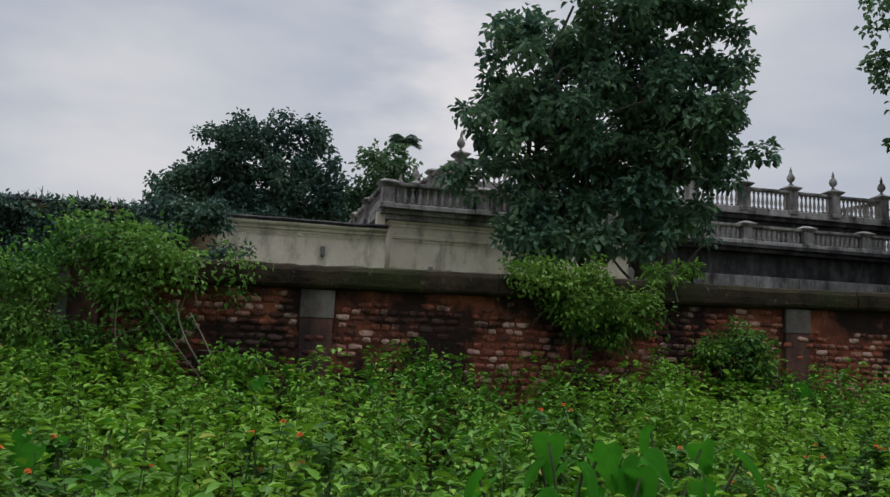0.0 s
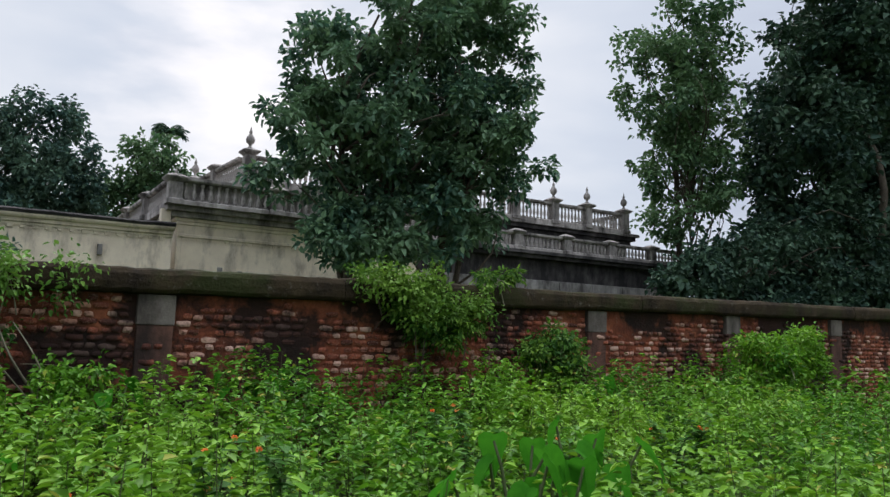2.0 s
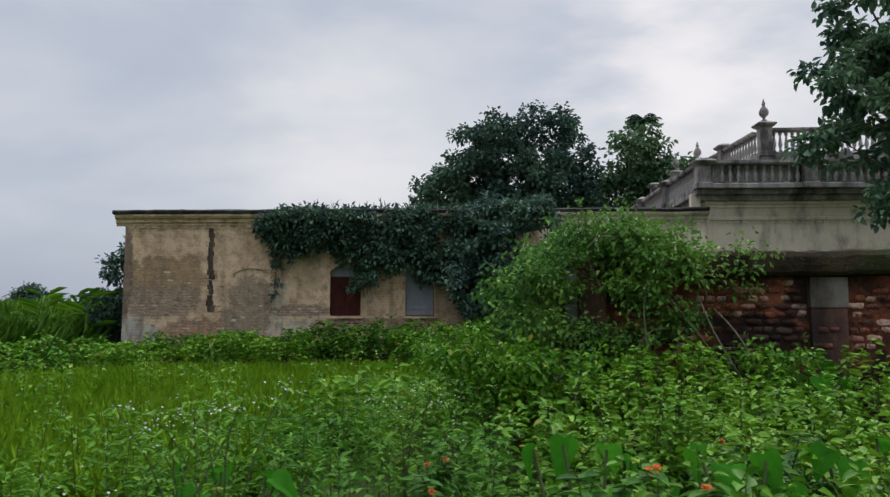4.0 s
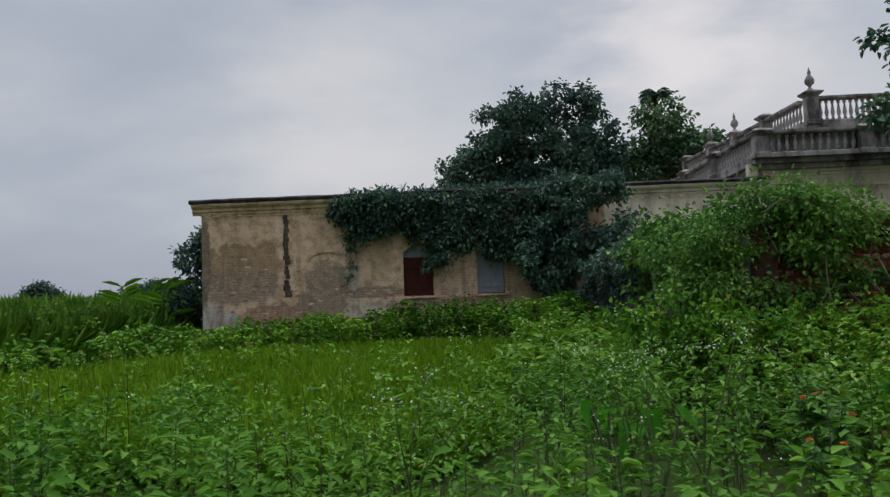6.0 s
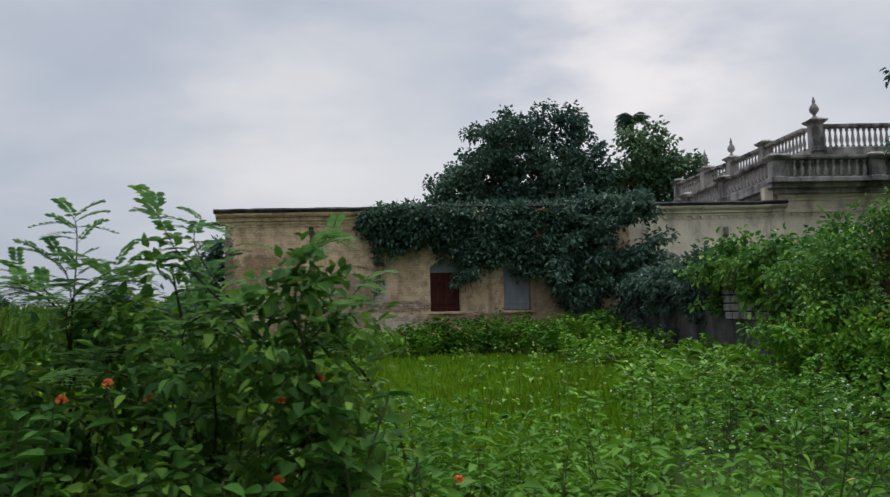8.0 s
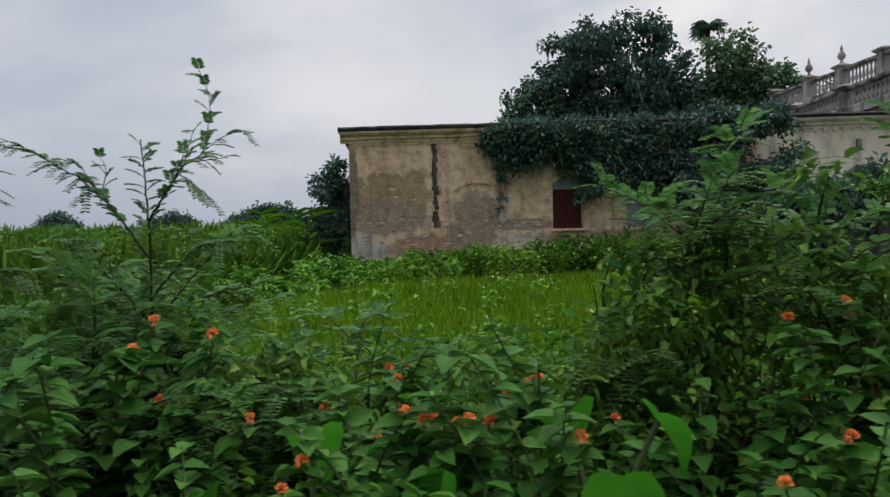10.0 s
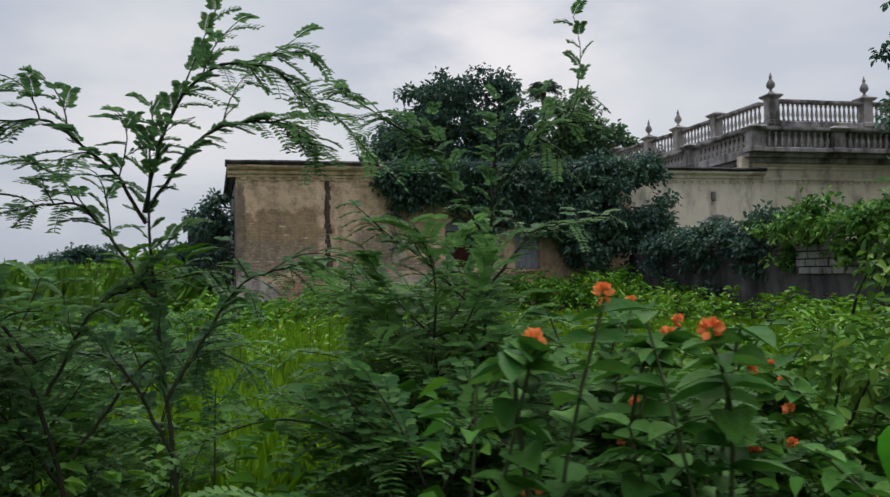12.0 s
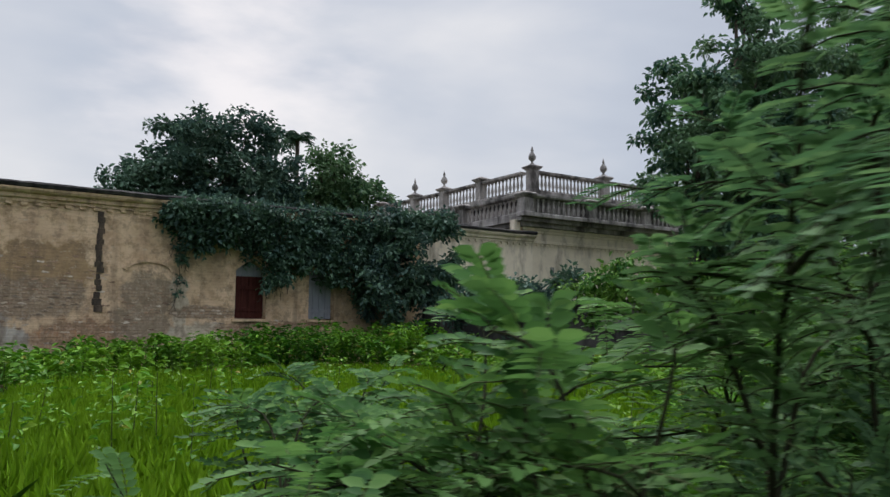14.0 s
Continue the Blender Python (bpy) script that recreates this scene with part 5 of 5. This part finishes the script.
for n, (px, py, s) in enumerate(((-0.55, 3.5, 1.15), (-0.15, 3.7, 1.1), (0.55, 3.9, 1.15), (-0.3, 3.2, 1.05), (-0.4, 8.3, 1.25), (-1.9, 8.2, 1.2), (-3.0, 5.0, 1.0), (-12.12, 2.05, 1.08), (-11.45, 2.2, 1.14),
                                 (4.4, 8.0, 1.2), (-6.4, 4.4, 0.95), (-4.6, 4.6, 1.0), (-3.9, 4.4, 1.0))):
    taro_plant("glossy green taro with broad heart-shaped leaves", (px, py, 0), n + 1, s)


def lantana(seed, height=1.3, shoots=9, heads=6):
    """A lantana shrub: shoots, paired leaves and round orange flower heads."""
    rng = np.random.default_rng(seed)
    t = thing("lantana_bush", "lantana bush with rough green leaves and orange flower heads", "bush", group="lantana beside the path")
    lines, P, D, tops = [], [], [], []
    for i in range(shoots):
        a = rng.uniform(0, 2 * math.pi)
        r = rng.uniform(0.08, 0.5)
        top = np.array([r * math.cos(a), r * math.sin(a), height * rng.uniform(0.72, 1.05)])
        line = bend((0.05 * math.cos(a), 0.05 * math.sin(a), 0), top, rng, 9, 0.1)
        lines.append((line, np.linspace(0.007, 0.003, 9)))
        tops.append(top)
        for k in np.linspace(0.25, 0.99, 18):
            p = line[int(k * 8)] + (line[min(8, int(k * 8) + 1)] - line[int(k * 8)]) * (k * 8 % 1)
            q = rng.uniform(0, math.pi)
            for sgn in (1, -1):
                P.append(p)
                D.append((sgn * math.cos(q), sgn * math.sin(q), rng.uniform(-0.1, 0.5)))
    n = len(P)
    tagged(part("shootwork", tubes_mesh("shootwork", lines, TWIG, 5), TWIG, t, "thin woody shoots"), kind="stuff")
    L = rng.uniform(0.05, 0.105, n)
    tagged(part("foliage", leaves_mesh("foliage", P, D, rng.normal(0, 0.25, (n, 3)) + (0, 0, 1), L, L * 0.74, LEAF_LANTANA, 0.14, 0.35, ROUND), LEAF_LANTANA, t), kind="stuff")
    for top in tops[:heads]:
        m = 26
        d = unit(rng.normal(size=(m, 3)) + (0, 0, 0.7))
        part("flower_head", leaves_mesh("flower_head", top + np.array([0, 0, 0.02]) + d * 0.005, d, rng.normal(size=(m, 3)), 0.017, 0.014, PETAL, 0.2, 0.1), PETAL, t, "round orange-red flower head")
    return t


LANTANA = [lantana(200 + n, h, 10, heads) for n, (h, heads) in enumerate(((1.28, 6), (1.18, 4), (1.36, 5)))]
SPOTS = [(-11.4, 2.25), (-12.5, 2.15), (-12.85, 2.0), (-12.05, 2.35), (-11.0, 2.2), (-10.5, 2.4), (-11.7, 2.9), (-10.9, 3.1), (-12.75, 2.6), (-11.9, 2.0),
         (-10.1, 2.2), (-9.6, 2.5), (-3.9, 3.6), (-2.9, 4.4), (-4.7, 3.4), (-5.3, 4.3), (1.2, 4.6), (-1.6, 4.3), (2.6, 5.0), (-3.4, 5.4), (0.3, 5.2)]
for n, (px, py) in enumerate(SPOTS):
    src = LANTANA[n % 3]
    s = 0.97 if px < -8 else 0.82
    py += 0.2 if px < -8 else 0
    m = pose(px, py, 0, 0, 0, n * 71) @ Matrix.Diagonal((1, 1, s, 1))
    if n < 3:
        src.matrix_basis = pose(px, py, 0, 0, 0, n * 71)
    else:
        c = copy_thing(src, pose(px, py, 0, 0, 0, n * 71))
        c.scale = (1, 1, s)


def feather_bush(label, base, height, spread, branches, fronds, seed, name="sapling", lean=(0, 0), leaflet=0.031, frond=0.155):
    """A slender sapling with compound, feathery leaves on arching branches."""
    rng = np.random.default_rng(seed)
    t = thing(name, label, "sapling", pose(*base))
    head = np.array([lean[0], lean[1], height * 0.82])
    trunk = bend((0, 0, 0), head, rng, 9, 0.05)
    part("trunk", tubes_mesh("trunk", [(trunk, np.linspace(0.007, 0.002, 9))], STEM, 6), STEM, t, "thin dark stem")
    lines, stalks, Ps, Ds, Ns = [], [], [], [], []
    for i in range(branches):
        a = 2 * math.pi * (i / branches * 3.1 + rng.uniform(-0.1, 0.1))
        k = rng.uniform(0.4, 1.0) if i > 3 else 1.0
        root = trunk[int(k * 8)]
        reach = spread * rng.uniform(0.55, 1.0) * (0.7 if i <= 3 else 1)
        tip = root + np.array([math.cos(a) * reach, math.sin(a) * reach, height * rng.uniform(0.05, 0.26)])
        line = bend(root, tip, rng, 9, 0.1)
        lines.append((line, np.linspace(0.0042, 0.0014, 9)))
        run_dir = unit(tip - root)
        across = unit(np.cross(run_dir, [0, 0, 1.0]))
        fronds = min(fronds, 15)
        for j in range(fronds):
            q = 0.2 + 0.8 * (j + rng.uniform(0, 0.8)) / fronds
            f = min(q, 0.999) * 8
            p = line[int(f)] + (line[int(f) + 1] - line[int(f)]) * (f % 1)
            d = run_dir * 0.55 + across * (1 if j % 2 else -1) * rng.uniform(0.4, 1.0) + rng.normal(size=3) * 0.25 + (0, 0, rng.uniform(-0.3, 0.35))
            P, D, N, st = frond_arrays(p, d, frond * rng.uniform(0.65, 1.2), rng)
            Ps.append(P), Ds.append(D), Ns.append(N)
            stalks.append((st, np.full(len(st), 0.0012)))
    tagged(part("branchwork", tubes_mesh("branchwork", lines, STEM, 5), STEM, t, "arching thin branches"), kind="stuff")
    tagged(part("stalkwork", tubes_mesh("stalkwork", stalks, TWIG, 3), TWIG, t), kind="stuff")
    P, D, N = np.concatenate(Ps), np.concatenate(Ds), np.concatenate(Ns)
    L = leaflet * rng.uniform(0.8, 1.2, len(P))
    tagged(part("foliage", leaves_mesh("foliage", P, D, N, L, L * 0.55, LEAF_FROND, 0.1, 0.1), LEAF_FROND, t, "feathery compound leaves"), kind="stuff")
    return t


FEATHER = "feathery green sapling with compound leaves on thin dark branches"
LOW = "low feathery green shrub beside the path"


def arching_sapling(base, trunk, arches, frond, seed):
    """A thin leaning stem with a few long bowed branches, sparsely set with compound leaves."""
    rng = np.random.default_rng(seed)
    t = thing("sapling", "airy sapling with long arching branches and feathery leaves", "sapling", pose(*base))

    def smooth(points, n=24):
        p = np.asarray(points, float)
        s = np.linspace(0, len(p) - 1, n)
        line = np.stack([np.interp(s, np.arange(len(p)), p[:, k]) for k in range(3)], 1)
        for _ in range(6):
            line[1:-1] = (line[:-2] + 2 * line[1:-1] + line[2:]) / 4
        return line + rng.normal(0, 0.002, line.shape)

    stem = smooth(trunk)
    part("trunk", tubes_mesh("trunk", [(stem, np.linspace(0.008, 0.002, 24))], STEM, 6), STEM, t, "thin dark leaning stem")
    Ps, Ds, Ns, stalks = [], [], [], []

    def dress(line, start, step):
        run = np.concatenate([[0], np.cumsum(np.linalg.norm(np.diff(line, axis=0), axis=1))])
        s, flip = start, 1
        while s < run[-1]:
            p = np.array([np.interp(s, run, line[:, k]) for k in range(3)])
            q = np.array([np.interp(min(s + 0.03, run[-1]), run, line[:, k]) for k in range(3)])
            d = unit(q - p + 1e-6)
            side = unit(np.cross(d, [0, 0, 1.0]))
            go = d * 0.7 + side * flip * rng.uniform(0.2, 0.8) + (0, 0, rng.uniform(-0.5, 0.5))
            P, D, N, st = frond_arrays(p, go, frond * rng.uniform(0.7, 1.25), rng, 9)
            Ps.append(P), Ds.append(D), Ns.append(N)
            stalks.append((st, np.full(len(st), 0.0011)))
            s += step * rng.uniform(0.6, 1.4)
            flip = -flip

    dress(stem[9:], 0.05, 0.021)
    for a in arches:
        line = smooth(a)
        part("branch", tubes_mesh("branch", [(line, np.linspace(0.0055, 0.0016, 24))], STEM, 5), STEM, t)
        dress(line, 0.10, 0.021)
        for k in range(7, 23, 3):
            tip = line[k] + unit(line[k] - line[k - 2]) * rng.uniform(0.06, 0.15) + rng.normal(0, 0.07, 3)
            twig = bend(line[k], tip, rng, 6, 0.08)
            stalks.append((twig, np.linspace(0.0025, 0.0012, 6)))
            dress(twig, 0.02, 0.03)
    tagged(part("stalkwork", tubes_mesh("stalkwork", stalks, STEM, 3), STEM, t), kind="stuff")
    P, D, N = np.concatenate(Ps), np.concatenate(Ds), np.concatenate(Ns)
    L = 0.021 * rng.uniform(0.8, 1.25, len(P))
    tagged(part("foliage", leaves_mesh("foliage", P, D, N, L, L * 0.48, LEAF_SAPLING, 0.1, 0.1), LEAF_SAPLING, t, "sparse feathery leaves"), kind="stuff")
    return t


arching_sapling((-13.75, 2.85, 0), [(0, 0, 0), (-0.03, 0, 0.8), (-0.09, 0.05, 1.3), (-0.12, 0.02, 1.6), (-0.09, -0.05, 1.9)],
                [[(-0.12, 0.0, 1.62), (-0.05, -0.1, 1.86), (0.07, -0.16, 1.97), (0.2, -0.22, 1.95), (0.31, -0.26, 1.85)],
                 [(-0.12, 0.0, 1.6), (-0.18, -0.02, 1.72), (-0.31, -0.13, 1.84), (-0.41, -0.21, 1.78)],
                 [(-0.1, 0.03, 1.4), (-0.28, 0.05, 1.66), (-0.46, 0.1, 1.64)],
                 [(-0.12, 0.0, 1.62), (0.02, 0.0, 1.83), (0.18, 0.02, 1.88), (0.32, 0.04, 1.8)],
                 [(-0.07, 0.02, 1.15), (0.1, 0.1, 1.45), (0.3, 0.2, 1.5)],
                 [(-0.05, 0.01, 1.0), (-0.2, 0.1, 1.25), (-0.42, 0.15, 1.28)]], 0.082, 301)
arching_sapling((-12.95, 3.15, 0), [(0, 0, 0), (0.02, 0, 1.2), (0.05, -0.05, 1.7), (0.06, -0.12, 2.0)],
                [[(0.04, -0.03, 1.55), (-0.15, -0.08, 1.85), (-0.3, -0.1, 1.92)], [(0.05, -0.06, 1.7), (0.2, -0.1, 1.9), (0.3, -0.12, 1.95)], [(0.03, -0.02, 1.4), (0.2, 0, 1.6), (0.36, 0, 1.62)], [(0.03, -0.02, 1.3), (-0.15, 0, 1.5), (-0.3, 0, 1.6)]], 0.075, 302)
arching_sapling((-14.0, 2.95, 0), [(0, 0, 0), (-0.05, -0.02, 0.8), (-0.15, -0.08, 1.3), (-0.38, -0.28, 1.58), (-0.58, -0.42, 1.73)],
                [[(-0.13, -0.06, 1.25), (-0.28, -0.1, 1.45), (-0.42, -0.15, 1.5)], [(-0.12, -0.05, 1.15), (0.0, -0.05, 1.4), (0.15, -0.06, 1.45)], [(-0.06, -0.03, 0.9), (-0.25, 0.05, 1.12), (-0.42, 0.08, 1.12)],
                 [(-0.06, -0.03, 1.0), (0.1, 0.1, 1.25), (0.3, 0.12, 1.25)], [(-0.3, -0.2, 1.48), (-0.42, -0.36, 1.55), (-0.5, -0.42, 1.58)]], 0.078, 303)
feather_bush(LOW, (-14.42, 2.9, 0), 1.35, 0.32, 30, 20, 321, name="shrub")
feather_bush(LOW, (-14.38, 3.25, 0), 1.4, 0.36, 30, 22, 322, name="shrub")
feather_bush(LOW, (-13.2, 2.5, 0), 1.15, 0.45, 28, 22, 324, name="shrub")
feather_bush(LOW, (-12.9, 2.75, 0), 1.25, 0.5, 28, 22, 325, name="shrub")
feather_bush(FEATHER, (-13.1, 3.05, 0), 1.55, 0.4, 16, 20, 303)
feather_bush(LOW, (-13.2, 2.75, 0), 1.15, 0.65, 22, 24, 305, name="shrub")
feather_bush(LOW, (-14.4, 4.05, 0), 1.22, 0.5, 26, 24, 306, name="shrub")
feather_bush(LOW, (-14.05, 4.5, 0), 1.25, 0.5, 24, 22, 316, name="shrub")
feather_bush(LOW, (-14.75, 3.75, 0), 0.95, 0.35, 20, 20, 317, name="shrub")
feather_bush(FEATHER, (-10.35, 3.2, 0), 1.9, 0.6, 20, 22, 308)
feather_bush(FEATHER, (-9.95, 2.8, 0), 1.85, 0.55, 18, 22, 309)
feather_bush(LOW, (-10.85, 3.3, 0), 1.95, 0.45, 16, 20, 310, name="shrub")
feather_bush(FEATHER, (-13.1, 3.7, 0), 1.6, 0.7, 20, 22, 311)
feather_bush(LOW, (-12.6, 3.0, 0), 1.15, 0.65, 22, 22, 312, name="shrub")
feather_bush(LOW, (-12.2, 3.5, 0), 1.2, 0.7, 20, 22, 313, name="shrub")
feather_bush(LOW, (-13.05, 3.25, 0), 1.35, 0.42, 26, 24, 314, name="shrub")
feather_bush(LOW, (-15.2, 4.6, 0), 0.85, 0.7, 18, 20, 315, name="shrub")
LEAFY = "leafy green bush beside the path"
for n, (px, py, h, r) in enumerate(((-10.35, 3.25, 1.85, 0.42), (-9.95, 2.85, 1.8, 0.36), (-10.85, 3.35, 1.75, 0.3), (-12.5, 3.1, 1.2, 0.5), (-12.0, 3.6, 1.2, 0.5), (-12.95, 3.35, 1.25, 0.4), (-11.5, 3.2, 1.15, 0.45))):
    creeper("leafy_bush", LEAFY, (px, py, 0), [((0, 0, h * 0.78), (r, r, h * 0.2)), ((r * 0.5, 0.1, h * 0.5), (r, r, h * 0.28)), ((-r * 0.5, 0, h * 0.45), (r, r, h * 0.28)), ((0.05, 0, h * 0.95), (r * 0.5, r * 0.5, h * 0.08))],
            int(105 * h), 22, 0.14, 0.056, LEAF_VINE, 500 + n, [((rx, 0, 0), (rx * 2.2, 0.05, h * 0.8), 0.007) for rx in (-0.15, 0.0, 0.12)], STEM, wide=0.55, inner=0.3)
creeper("weed_clump", "leafy climber scrambling up the brick wall", (4.15, 8.5, 0), [((0, 0, 1.35), (0.55, 0.3, 0.5)), ((-0.1, 0.1, 1.75), (0.3, 0.2, 0.3))], 120, 32, 0.17, 0.075, LEAF_VINE, 80)
creeper("weed_clump", "leafy climber scrambling up the brick wall", (8.6, 8.1, 0), [((0, 0, 1.3), (0.9, 0.4, 0.55)), ((1.2, 0.1, 1.5), (0.9, 0.4, 0.6))], 200, 32, 0.2, 0.08, LEAF_WEED, 81)
creeper("weed_clump", "tall leafy weeds in front of the end pillar", (-4.2, 8.1, 0), [((-0.2, 0, 1.05), (0.6, 0.4, 0.36)), ((0.9, 0.1, 1.0), (0.6, 0.3, 0.34)), ((-0.9, 0.4, 1.1), (0.6, 0.4, 0.42)), ((1.9, 0.2, 0.98), (0.6, 0.3, 0.3))], 190, 30, 0.18, 0.075, LEAF_WEED, 82)
for n, (px, py) in enumerate(((-16.6, 21.4), (-17.2, 21.9), (-17.8, 21.2), (-18.3, 22.2), (-16.9, 22.8))):
    rng = np.random.default_rng(90 + n)
    t = thing("maize_plant", "tall maize-like plant with arching strap leaves by the ruin", "plant", pose(px, py, 0), group="maize by the ruin")
    part("stalk", tubes_mesh("stalk", [(bend((0, 0, 0), (0, 0, 2.2), rng, 6, 0.02), np.linspace(0.02, 0.008, 6))], TWIG, 6), TWIG, t)
    k = 16
    a = rng.uniform(0, 2 * math.pi, k)
    part("foliage", leaves_mesh("foliage", np.stack([np.zeros(k), np.zeros(k), np.linspace(0.5, 2.15, k)], 1), np.stack([np.cos(a), np.sin(a), np.full(k, 0.9)], 1), np.tile([0, 0, 1.0], (k, 1)), rng.uniform(0.6, 0.95, k), 0.075, LEAF_WEED, 0.15, 0.5), LEAF_WEED, t)

lay_bricks(WALL_FRONT)
bare_bricks(RUIN_WALL)
